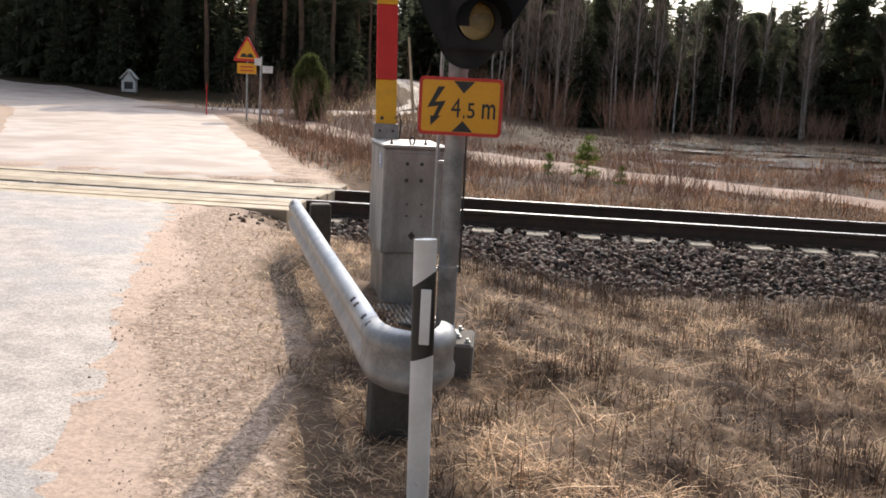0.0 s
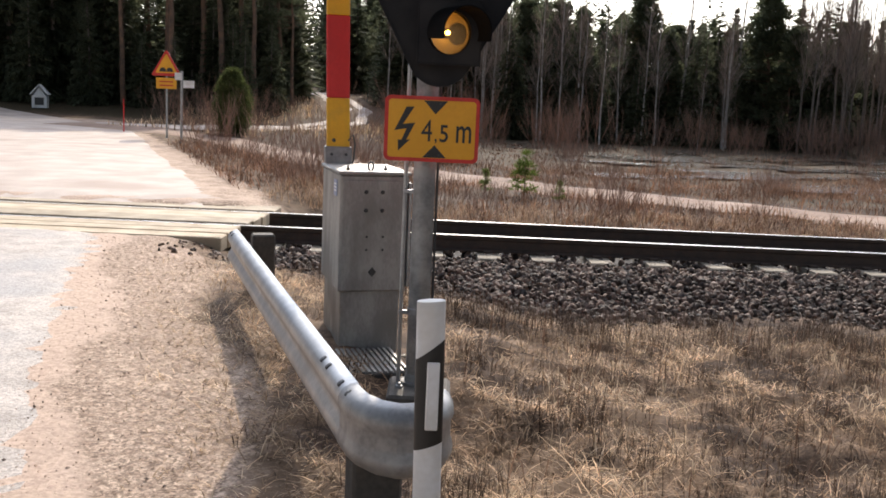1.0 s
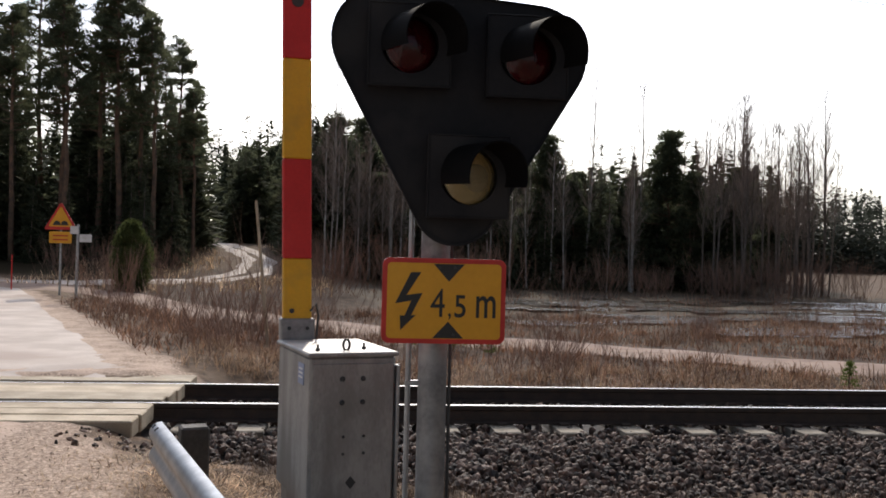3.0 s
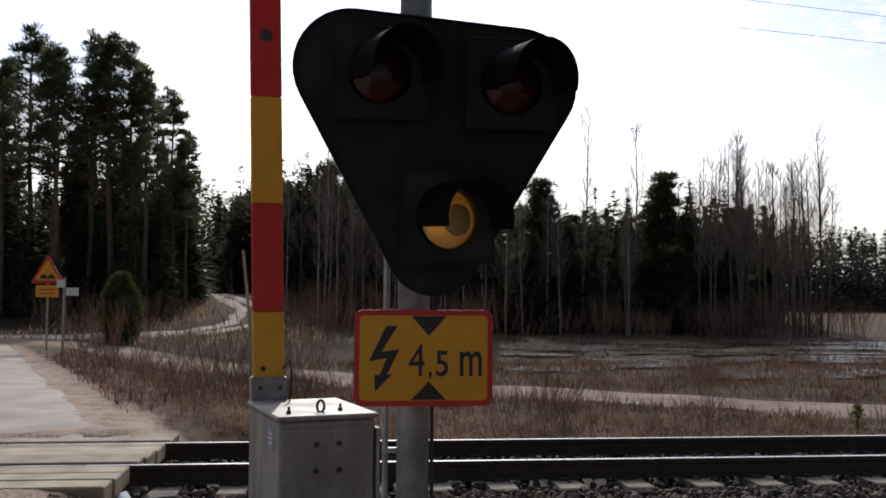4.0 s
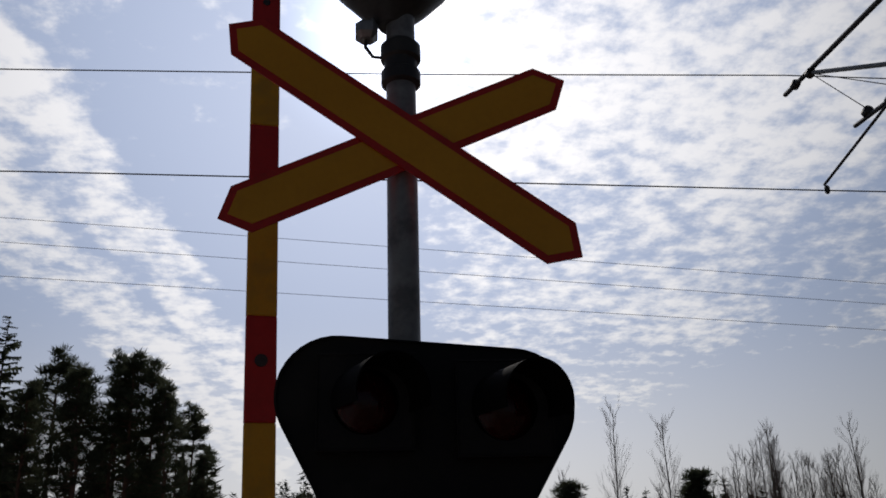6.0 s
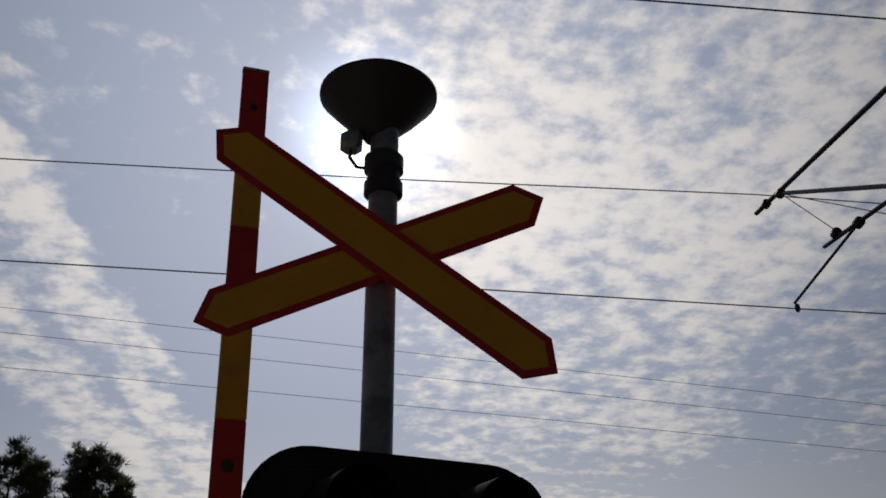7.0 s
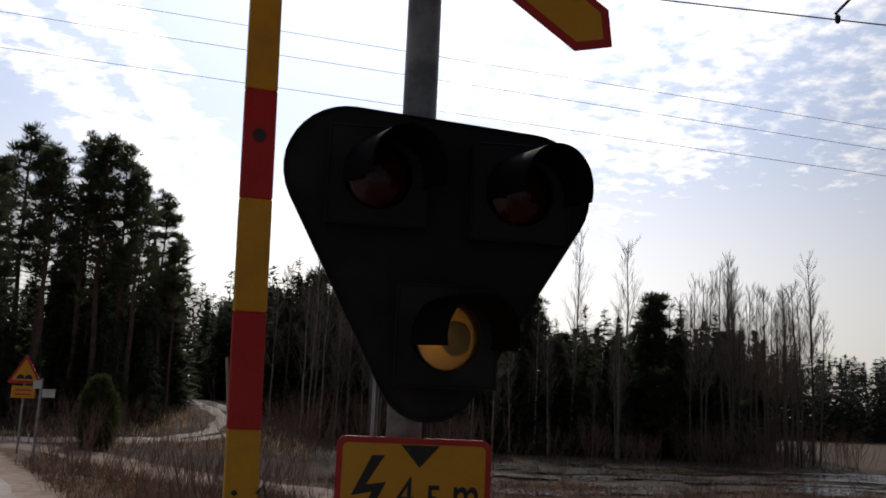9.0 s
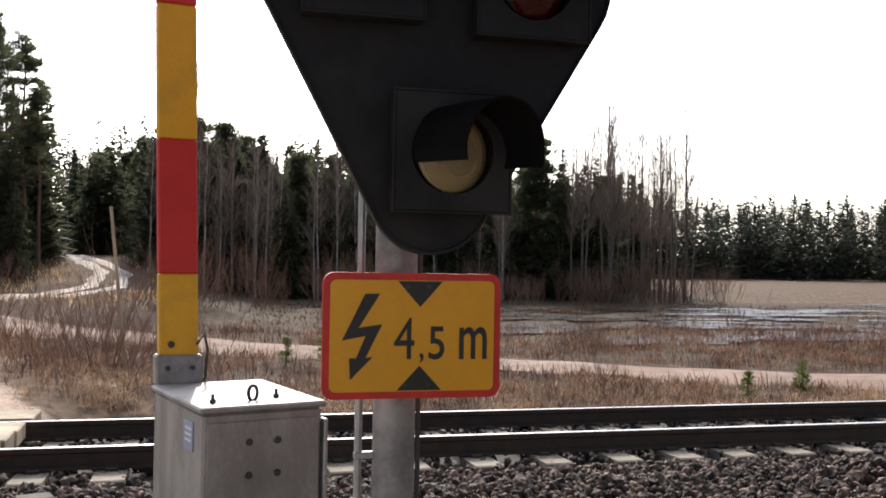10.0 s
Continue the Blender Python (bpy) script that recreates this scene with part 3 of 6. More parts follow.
def sleeper_mesh():
    g = Geo()
    secs = [(-1.3, 0.0), (-1.28, 0.012), (-0.45, 0.012), (-0.35, -0.03), (0.35, -0.03), (0.45, 0.012), (1.28, 0.012), (1.3, 0.0)]
    n = len(secs)
    vs = []
    for y, z in secs:
        vs += [(-0.15, y, -0.2), (-0.125, y, z), (0.125, y, z), (0.15, y, -0.2)]
    fs = [(0, 3, 2, 1), (4 * n - 4, 4 * n - 3, 4 * n - 2, 4 * n - 1)]
    for i in range(n - 1):
        for k in range(3):
            a = 4 * i + k
            fs.append((a, a + 1, a + 5, a + 4))
    return g.add(vs, fs)


def build_track():
    tr = thing("railway_track", "single railway track with rusty rails on concrete sleepers", "railway")
    for y, z in ((0.0, 0.0), (1.596, CANT)):
        r = Geo().add(*extrude_x(RAIL_PROFILE, -70, 90, y, z)).put("rail", RUST, tr, "rusty steel rail")
        g = Geo().box(-70, 90, y - 0.029, y + 0.029, z - 0.0012, z + 0.0022)
        g.put("running_surface", RAILTOP, r, "bright polished rail head")
    first = sleeper_mesh().put("sleeper", CONCRETE, tr, "pale concrete sleeper")
    clips = []
    for yy in (-0.8, 0.8):
        for sgn in (-1, 1):
            cg = Geo().box(-0.05, 0.05, yy + sgn * 0.085 - 0.035, yy + sgn * 0.085 + 0.035, 0.005, 0.042, 0.008)
            clips.append(cg.put("rail_clip", RUST, first))
    rng = random.Random(3)
    offsets = {0: 0.0, 1: -0.02, 2: 0.0, 3: 0.02, 4: 0.07, 5: 0.06, 6: -0.01, 7: -0.02}
    tilt = math.degrees(math.atan2(CANT, 1.596))
    for k in range(-62, 92):
        x = 0.75 + 0.61 * k + offsets.get(k, rng.uniform(-0.03, 0.03))
        m = pose(x, 0.798, -0.197 + CANT / 2, tilt, 0, 0)
        if k == -62:
            first.matrix_local = m
        else:
            o = new("sleeper", first.data); o.parent = tr; o.matrix_local = m; o["label"] = "pale concrete sleeper"
            if -8 < x < 12:
                for clip in clips:
                    c = new("rail_clip", clip.data); c.parent = o


def stone(rng, size):
    """A broken stone: a bent icosahedron."""
    ph = (1 + 5 ** 0.5) / 2
    base = [(-1, ph, 0), (1, ph, 0), (-1, -ph, 0), (1, -ph, 0), (0, -1, ph), (0, 1, ph), (0, -1, -ph), (0, 1, -ph), (ph, 0, -1), (ph, 0, 1), (-ph, 0, -1), (-ph, 0, 1)]
    sx, sy, sz = rng.uniform(0.7, 1.3), rng.uniform(0.7, 1.2), rng.uniform(0.45, 0.9)
    e = Euler([rng.uniform(0, 6.28) for _ in range(3)]).to_matrix()
    return [e @ Vector((x * sx * rng.uniform(0.75, 1.2), y * sy * rng.uniform(0.75, 1.2), z * sz * rng.uniform(0.75, 1.2))) * (size / 3.2) for x, y, z in base]


ICO = [(0, 11, 5), (0, 5, 1), (0, 1, 7), (0, 7, 10), (0, 10, 11), (1, 5, 9), (5, 11, 4), (11, 10, 2), (10, 7, 6), (7, 1, 8), (3, 9, 4), (3, 4, 2), (3, 2, 6), (3, 6, 8), (3, 8, 9), (4, 9, 5), (2, 4, 11), (6, 2, 10), (8, 6, 7), (9, 8, 1)]


def bed_top(y):
    """Height of the ballast across the track."""
    return float(np.interp(y, [-2.55, -2.2, -0.95, -0.5, 2.1, 2.5, 3.7, 4.0], [-0.50, -0.45, -0.235, -0.205, -0.25, -0.28, -0.50, -0.53]))


def build_ballast():
    g = Geo()
    ys = [-2.75, -2.55, -2.2, -1.6, -0.95, -0.5, 0.2, 0.8, 1.4, 2.1, 2.5, 3.1, 3.7, 4.0]
    xs = np.concatenate([np.arange(-70, -2.3, 3.0), np.arange(-2.3, 14, 0.2), np.arange(14, 90, 3.0)])
    rng = random.Random(5)
    vs = [(x, y + rng.uniform(-.05, .05), bed_top(y) - 0.04 - (0.18 if y in (-2.75, 4.0) else 0) + rng.uniform(-0.015, 0.015)) for x in xs for y in ys]
    n = len(ys)
    fs = [(i * n + j, i * n + n + j, i * n + n + j + 1, i * n + j + 1) for i in range(len(xs) - 1) for j in range(n - 1)]
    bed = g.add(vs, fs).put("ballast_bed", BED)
    tagged(bed, "dark crushed-stone ballast bed under the track", "ballast", kind="structure")
    # loose stones: those nearest the signal singly, the rest joined
    shapes = []
    for k in range(10):
        me = bpy.data.meshes.new("stone")
        me.from_pydata(stone(rng, 0.085), [], ICO)
        me.materials.append(STONE_ONE)
        shapes.append(me)
    for k in range(300):
        x, y = rng.uniform(0.3, 3.0), rng.uniform(-2.5, -0.75)
        o = new("stone", shapes[k % 10]); o.parent = bed
        o.matrix_local = Matrix.LocRotScale((x, y, bed_top(y) + 0.004), Euler((rng.uniform(0, 6), rng.uniform(0, 6), rng.uniform(0, 6))), (rng.uniform(0.7, 1.25),) * 3)
    big = Geo()
    def scatter(count, x0, x1, y0, y1, size=0.07):
        for _ in range(count):
            x, y = rng.uniform(x0, x1), rng.uniform(y0, y1)
            if y < -2.2 and rng.random() < (-2.2 - y) * 1.6:
                continue
            s = size * rng.uniform(0.55, 1.3)
            o = Vector((x, y, bed_top(y) - 0.012 + rng.uniform(-0.012, 0.02)))
            big.add([p + o for p in stone(rng, s)], ICO)
    scatter(8500, -1.9, 5.0, -2.85, -0.5, 0.07)
    scatter(4600, 5.0, 14.0, -2.85, -0.5, 0.085)
    scatter(3000, -1.9, 10.0, -0.5, 2.3)
    scatter(900, -1.9, 12.0, 2.2, 3.6, 0.08)
    for _ in range(60):
        x, y = rng.uniform(-2.5, -1.7), rng.uniform(-1.9, -1.06)
        if rng.random() < (-1.06 - y) * 0.55 + (-1.7 - x) * 0.25:
            continue
        o = Vector((x, y, float(land(x, y)) + 0.002))
        big.add([p + o for p in stone(rng, 0.055 * rng.uniform(0.4, 1.2))], ICO)
    o = big.put("ballast_stones", STONE, bed, "heap of grey-brown crushed stones")
    tagged(o, kind="stuff")


def build_deck():
    deck = thing("crossing_deck", "weathered timber crossing deck laid flush between the rails", "crossing deck")
    rng = random.Random(9)
    rows = [(-1.02, -0.72), (-0.71, -0.42), (-0.41, -0.10)] + [(0.13 + 0.267 * i, 0.13 + 0.267 * i + 0.257) for i in range(5)] + [(1.70, 1.98), (1.99, 2.28)]
    for y0, y1 in rows:
        zz = 0.012 + CANT * max(0, y0) / 1.6
        x = -1.93 - 0.05 * rng.random() - (0.05 if y0 < 0 else 0)
        while x > -14:
            ln = rng.uniform(3.4, 4.6)
            Geo().box(x - ln, x - 0.015, y0, y1 - 0.006, zz - 0.16, zz + rng.uniform(-0.004, 0.006), 0.012).put("plank", TIMBER, deck)
            x -= ln
    return deck


def arc_pts(cx, cz, r, a0, a1, n):
    return [(cx + r * math.cos(radians(a0 + (a1 - a0) * i / n)), cz + r * math.sin(radians(a0 + (a1 - a0) * i / n))) for i in range(n + 1)]


def rounded(circles, n=10):
    """Outline, counter-clockwise, round circles (x, z, r) given counter-clockwise."""
    out = []
    k = len(circles)
    for i in range(k):
        a, b, c = circles[i - 1], circles[i], circles[(i + 1) % k]
        def lean(p, q):
            d = Vector((q[0] - p[0], q[1] - p[1])); ln = d.length
            return math.degrees(math.atan2(d.y, d.x)) - 90 + math.degrees(math.asin((p[2] - q[2]) / ln))
        a0, a1 = lean(a, b), lean(b, c)
        while a1 < a0:
            a1 += 360
        out += arc_pts(*b, a0, a1, n)
    return out


def text_mesh(name, words, x0, x1, z0, z1, y, material, parent):
    cu = bpy.data.curves.new(name, "FONT")
    cu.body, cu.extrude, cu.offset = words, 0.0, (0.0 if words == "4" else 0.010)
    tmp = new(name, cu)
    me = bpy.data.meshes.new_from_object(tmp.evaluated_get(bpy.context.evaluated_depsgraph_get()))
    bpy.data.objects.remove(tmp)
    co = np.array([v.co[:] for v in me.vertices])
    lo, hi = co.min(0), co.max(0)
    for v in me.vertices:
        u, w = (v.co.x - lo[0]) / (hi[0] - lo[0]), (v.co.y - lo[1]) / (hi[1] - lo[1])
        v.co = (x0 + u * (x1 - x0), y, z0 + w * (z1 - z0))
    me.materials.clear(); me.materials.append(material)
    ob = new(name, me); ob.parent = parent
    return ob


# ---------- the light signal ----------
PX, PY = 0.083, -5.55
LAMP_TURN = 23


def build_signal():
    s = thing("crossing_signal", "black three-lamp crossing signal on a galvanised pole, with yellow crossbuck", "crossing signal", PX, PY, -0.2)
    def p(x, y, z):
        return (x - PX, y - PY, z + 0.2)
    T = pose(-PX, -PY, 0.2)
    pole = Geo().tube([p(PX, PY, -0.03), p(PX, PY, 3.94)], 0.058, 24).put("pole", POLE, s, "weathered galvanised steel pole", True)
    Geo().lathe([(0.085, 0.0), (0.085, 0.014), (0.066, 0.018), (0.062, 0.05), (0.059, 0.055)], 20, pose(0, 0, 0.17)).put("base_flange", POLE, s, "", True)
    foot = Geo().box(-0.15, 0.187, -0.25, 0.12, -0.35, 0.168, 0.015).put("foundation", SHADECONCRETE, s, "weathered concrete foundation block, coloured dark for the shade on it")
    for x, y in ((-0.09, -0.09), (0.09, -0.09), (0.09, 0.09), (0.15, -0.19)):
        Geo().lathe([(0.02, 0), (0.02, 0.01), (0.012, 0.012), (0.012, 0.024), (0.006, 0.026)], 8, pose(x, y, 0.169)).put("anchor_bolt", GALV, foot)
    Geo().lathe([(0.062, 3.60), (0.078, 3.61), (0.078, 3.66), (0.066, 3.67), (0.066, 3.71), (0.08, 3.72), (0.08, 3.78), (0.06, 3.80)], 24, pose(0, 0, 0.2)).put("collar", DARK, s, "", True)
    # bell
    bell = Geo().lathe([(0.058, 3.92), (0.075, 3.95), (0.11, 3.975), (0.165, 4.03), (0.225, 4.10), (0.247, 4.125), (0.247, 4.14), (0.235, 4.15), (0.20, 4.18), (0.12, 4.215), (0.03, 4.235), (0.001, 4.24)], 36, pose(-0.03, 0, 0.155)).put("bell", DARK, s, "dark round warning bell on the pole's top", True)
    g = Geo().box(-0.18, -0.09, -0.05, 0.05, 4.01, 4.09, 0.02)
    g.tube([(-0.11, 0, 4.08), (-0.10, 0, 4.15)], 0.012, 8)
    g.put("junction_box", GALV, s, "small pale pendant cable box")
    Geo().tube([(-0.135, 0, 4.02), (-0.14, 0, 3.98), (-0.11, 0, 3.935), (-0.06, 0, 3.93)], 0.008, 6).put("cable", DARK, s)
    for zz in (0.55, 1.62, 2.42):
        Geo().lathe([(0.060, 0), (0.064, 0.004), (0.064, 0.036), (0.060, 0.04)], 20, pose(0, 0, zz)).put("pole_clamp", POLE, s, "", True)
    Geo().tube([p(PX + 0.07, PY, 0.35), p(PX + 0.068, PY, 1.05), p(PX + 0.066, PY, 1.9)], 0.007, 6).put("cable", DARK, s)
    Geo().tube([p(PX - 0.098, PY, -0.1), p(PX - 0.098, PY, 1.9)], 0.011, 8).put("conduit", GALV, s, "thin steel conduit", True)
    for zz in (0.35, 1.0):
        Geo().box(-0.11, -0.05, -0.012, 0.012, zz + 0.2, zz + 0.22, 0.003).put("conduit_clip", GALV, s)
    # back plate of the lamps
    c = [(-0.150, 2.343, 0.203), (0.137, 1.720, 0.163), (0.435, 2.296, 0.203)]
    out = rounded(c, 12)
    plate = Geo().prism(out, -5.70, -5.685, T).put("back_plate", BLACK, s, "matt black rounded triangular plate", False)
    rim = [(x, z) for x, z in out]
    n = len(rim)
    cx, cz = 0.14, 2.15
    vs = [T @ Vector((x, y, z)) for y, k in ((-5.712, 1.0), (-5.712, 0.985), (-5.70, 0.985)) for x, z in [(cx + (a - cx) * k, cz + (b - cz) * k) for a, b in rim]]
    fs = [(j * n + i, j * n + (i + 1) % n, j * n + n + (i + 1) % n, j * n + n + i) for j in range(2) for i in range(n)]
    outer = [T @ Vector((x, -5.70, z)) for x, z in rim]
    vs += outer
    fs += [(3 * n + i, 3 * n + (i + 1) % n, (i + 1) % n, i) for i in range(n)]
    Geo().add(vs, fs).put("plate_rim", BLACK, plate)
    for zz in (1.75, 2.3):
        Geo().box(-0.12, 0.12, -0.13, -0.045, zz + 0.2, zz + 0.24, 0.004).put("bracket", DARK, s)
    for i, (lx, lz, glass) in enumerate(((-0.055, 2.31, REDLENS), (0.395, 2.285, REDLENS), (0.18, 1.822, AMBER))):
        build_lamp(s, T, lx, lz, glass, i == 2)
    # crossbuck
    a1, a2 = ((0.072, 3.330), -36.1, 1.618), ((0.0675, 3.296), 24.5, 1.425)
    for (mx, mz), ang, ln, y in ((*a2, -5.632), (*a1, -5.645)):
        h, w, tip = ln / 2, 0.098, 0.09
        poly = [(-h + tip, -w), (h - tip, -w), (h, 0), (h - tip, w), (-h + tip, w), (-h, 0)]
        m = T @ pose(mx, y, mz, 0, -ang, 0)
        arm = Geo().prism(poly, -0.004, 0.004, m).put("crossbuck_arm", SIGNRED, s, "yellow crossbuck arm with a red edge")
        k = 0.028
        inner = [(-h + tip + k * 0.5, -w + k), (h - tip - k * 0.5, -w + k), (h - k * 1.4, 0), (h - tip - k * 0.5, w - k), (-h + tip + k * 0.5, w - k), (-h + k * 1.4, 0)]
        Geo().prism(inner, -0.006, -0.0041, m).put("yellow_face", YELLOW, arm)
    Geo().box(-0.09, 0.09, -0.078, 0.07, 3.48, 3.51, 0.004).put("bracket", DARK, s)
    return s


def build_lamp(s, T, lx, lz, glass, lit):
    """One lamp: square housing, lens and a deep hood, turned towards the road."""
    m = T @ pose(lx, -5.712, lz)
    sq = 0.155
    body = Geo()
    ring_o = [(max(-sq, min(sq, 1.42 * sq * math.cos(a))), max(-sq, min(sq, 1.42 * sq * math.sin(a)))) for a in [2 * math.pi * k / 32 for k in range(32)]]
    ring_i = [(0.108 * math.cos(2 * math.pi * k / 32), 0.108 * math.sin(2 * math.pi * k / 32)) for k in range(32)]
    vs = [m @ Vector((x, y, z)) for y, ring in ((0.0, ring_o), (-0.055, ring_o), (-0.06, [(0.97 * a, 0.97 * b) for a, b in ring_o]), (-0.06, ring_i), (0.0, ring_i)) for x, z in ring]
    fs = [(j * 32 + i, j * 32 + (i + 1) % 32, j * 32 + 32 + (i + 1) % 32, j * 32 + 32 + i) for j in range(4) for i in range(32)]
    body.add(vs, fs)
    lamp = body.put("lamp", BLACK, s, "black square lamp housing with a hood")
    for e in (-1, 1):
        Geo().box(-sq - 0.004, sq + 0.004, -0.063, -0.056, e * sq - 0.003, e * sq + 0.003, 0.001, m).put("edge_trim", BLACK, lamp)
        Geo().box(e * sq - 0.003, e * sq + 0.003, -0.063, -0.056, -sq + 0.004, sq - 0.004, 0.001, m).put("edge_trim", BLACK, lamp)
    ml = m @ pose(0, -0.03, 0, 0, 0, LAMP_TURN)
    # domed lens
    prof = [(0.106, 0.0), (0.102, 0.012), (0.085, 0.028), (0.055, 0.040), (0.02, 0.045), (0.001, 0.0455)]
    Geo().lathe(prof, 32, ml @ pose(0, -0.012, 0, 90, 0, 0)).put("lens", glass, lamp, "amber glass lens" if lit else "unlit red glass lens", True)
    # hood: a long half pipe, open below
    g = Geo()
    n = 36
    vs, fs = [], []
    for k in range(n + 1):
        u = k / n
        a = radians(-16 + 212 * u)
        reach = 0.215 * (0.93 + 0.07 * max(0.0, math.sin(a)))
        for r in (0.122, 0.117):
            vs.append(ml @ Vector((r * math.cos(a), -0.005, r * math.sin(a))))
            vs.append(ml @ Vector((r * 1.04 * math.cos(a), -0.02 - reach, r * 1.04 * math.sin(a) - 0.008)))
    for k in range(n):
        i = 4 * k
        fs += [(i, i + 1, i + 5, i + 4), (i + 2, i + 6, i + 7, i + 3), (i + 1, i + 3, i + 7, i + 5)]
    fs += [(0, 2, 3, 1), (4 * n, 4 * n + 1, 4 * n + 3, 4 * n + 2)]
    g.add(vs, fs).put("hood", MATTBLACK, lamp, "deep black sun hood", True)
    # reflector bowl with a hole for the bulb; the amber lamp's bulb is hidden behind it instead of switched off
    bowl = [(0.100, 0.004), (0.092, -0.012), (0.070, -0.028), (0.045, -0.037), (0.026, -0.041), (0.026, -0.046), (0.050, -0.042), (0.075, -0.033), (0.097, -0.016), (0.104, 0.003)]
    g = Geo()
    k = len(bowl)
    q = ml @ pose(0, 0.0, 0, 90, 0, 0)
    g.add([q @ Vector((r * math.cos(2 * math.pi * i / 28), r * math.sin(2 * math.pi * i / 28), z)) for r, z in bowl for i in range(28)],
          [(j * 28 + i, j * 28 + (i + 1) % 28, ((j + 1) % k) * 28 + (i + 1) % 28, ((j + 1) % k) * 28 + i) for j in range(k) for i in range(28)])
    # pale bowl in the amber lamp, coloured dark in the two that stay unlit
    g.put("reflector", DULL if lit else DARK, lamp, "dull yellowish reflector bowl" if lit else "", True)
    # dark cup added to keep the bulb out of sight while the lamp is off
    sock = ml @ pose(0, 0.085, 0, 90, 0, 0)
    Geo().lathe([(0.001, -0.034), (0.065, -0.034), (0.065, 0.036), (0.061, 0.036), (0.061, -0.030), (0.001, -0.030)], 20, sock).put("socket", DARK, lamp, "", True)
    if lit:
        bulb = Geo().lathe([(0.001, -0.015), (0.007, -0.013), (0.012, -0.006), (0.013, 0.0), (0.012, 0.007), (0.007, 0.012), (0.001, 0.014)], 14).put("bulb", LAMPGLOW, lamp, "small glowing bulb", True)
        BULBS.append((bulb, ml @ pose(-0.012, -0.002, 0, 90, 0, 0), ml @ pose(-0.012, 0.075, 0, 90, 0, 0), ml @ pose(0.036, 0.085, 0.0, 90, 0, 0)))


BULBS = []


def build_height_sign():
    W, H = 0.484, 0.332
    s = thing("height_limit_sign", "yellow overhead-line height sign with red border and black lightning arrow", "sign", 0.111, -5.645, 1.343)
    r = 0.03
    def outline(w, h, r):
        return arc_pts(-w / 2 + r, -h / 2 + r, r, 180, 270, 5) + arc_pts(w / 2 - r, -h / 2 + r, r, 270, 360, 5) + arc_pts(w / 2 - r, h / 2 - r, r, 0, 90, 5) + arc_pts(-w / 2 + r, h / 2 - r, r, 90, 180, 5)
    Geo().prism(outline(W, H, r), -0.006, 0.012).put("border", SIGNRED, s, "red sign panel edge")
    Geo().prism(outline(W - 0.038, H - 0.038, 0.016), -0.0085, -0.0061).put("face", YELLOW, s, "yellow reflective face")
    Y0, Y1 = -0.0105, -0.0086
    def q(u, v):
        return (-W / 2 + u * W, H / 2 - v * H)
    bolt = [(.227, .169), (.31, .165), (.195, .436), (.325, .408), (.235, .673), (.274, .667), (.152, .847), (.146, .676), (.183, .678), (.235, .499), (.105, .536)]
    Geo().prism([q(*b) for b in reversed(bolt)], Y0, Y1).put("lightning_arrow", SIGNBLACK, s, "black lightning arrow")
    Geo().prism([q(.535, .27), q(.66, .065), q(.41, .065)], Y0, Y1).put("top_wedge", SIGNBLACK, s)
    Geo().prism([q(.535, .74), q(.41, .935), q(.66, .935)], Y0, Y1).put("bottom_wedge", SIGNBLACK, s)
    for word, u0, u1, v0, v1 in (("4", .39, .505, .355, .685), (",", .535, .558, .64, .715), ("5", .585, .675, .425, .69), ("m", .76, .92, .43, .69)):
        a, b = q(u0, v1), q(u1, v0)
        text_mesh("character", word, a[0], b[0], a[1], b[1], Y1 - 0.002, SIGNBLACK, s)
    for zz in (0.11, -0.11):
        Geo().box(-0.1, 0.04, 0.0125, 0.05, zz - 0.015, zz + 0.015, 0.003).put("bracket", GALV, s)
        for e in (-0.03, 0.03):
            Geo().lathe([(0.006, 0), (0.006, 0.003), (0.001, 0.004)], 8, pose(-0.02 + e + 0.03, -0.0105, zz + (0.02 if zz > 0 else -0.02), 90, 0, 0)).put("rivet", DARK, s)


# ---------- the barrier ----------
BOX_TURN = 16.5


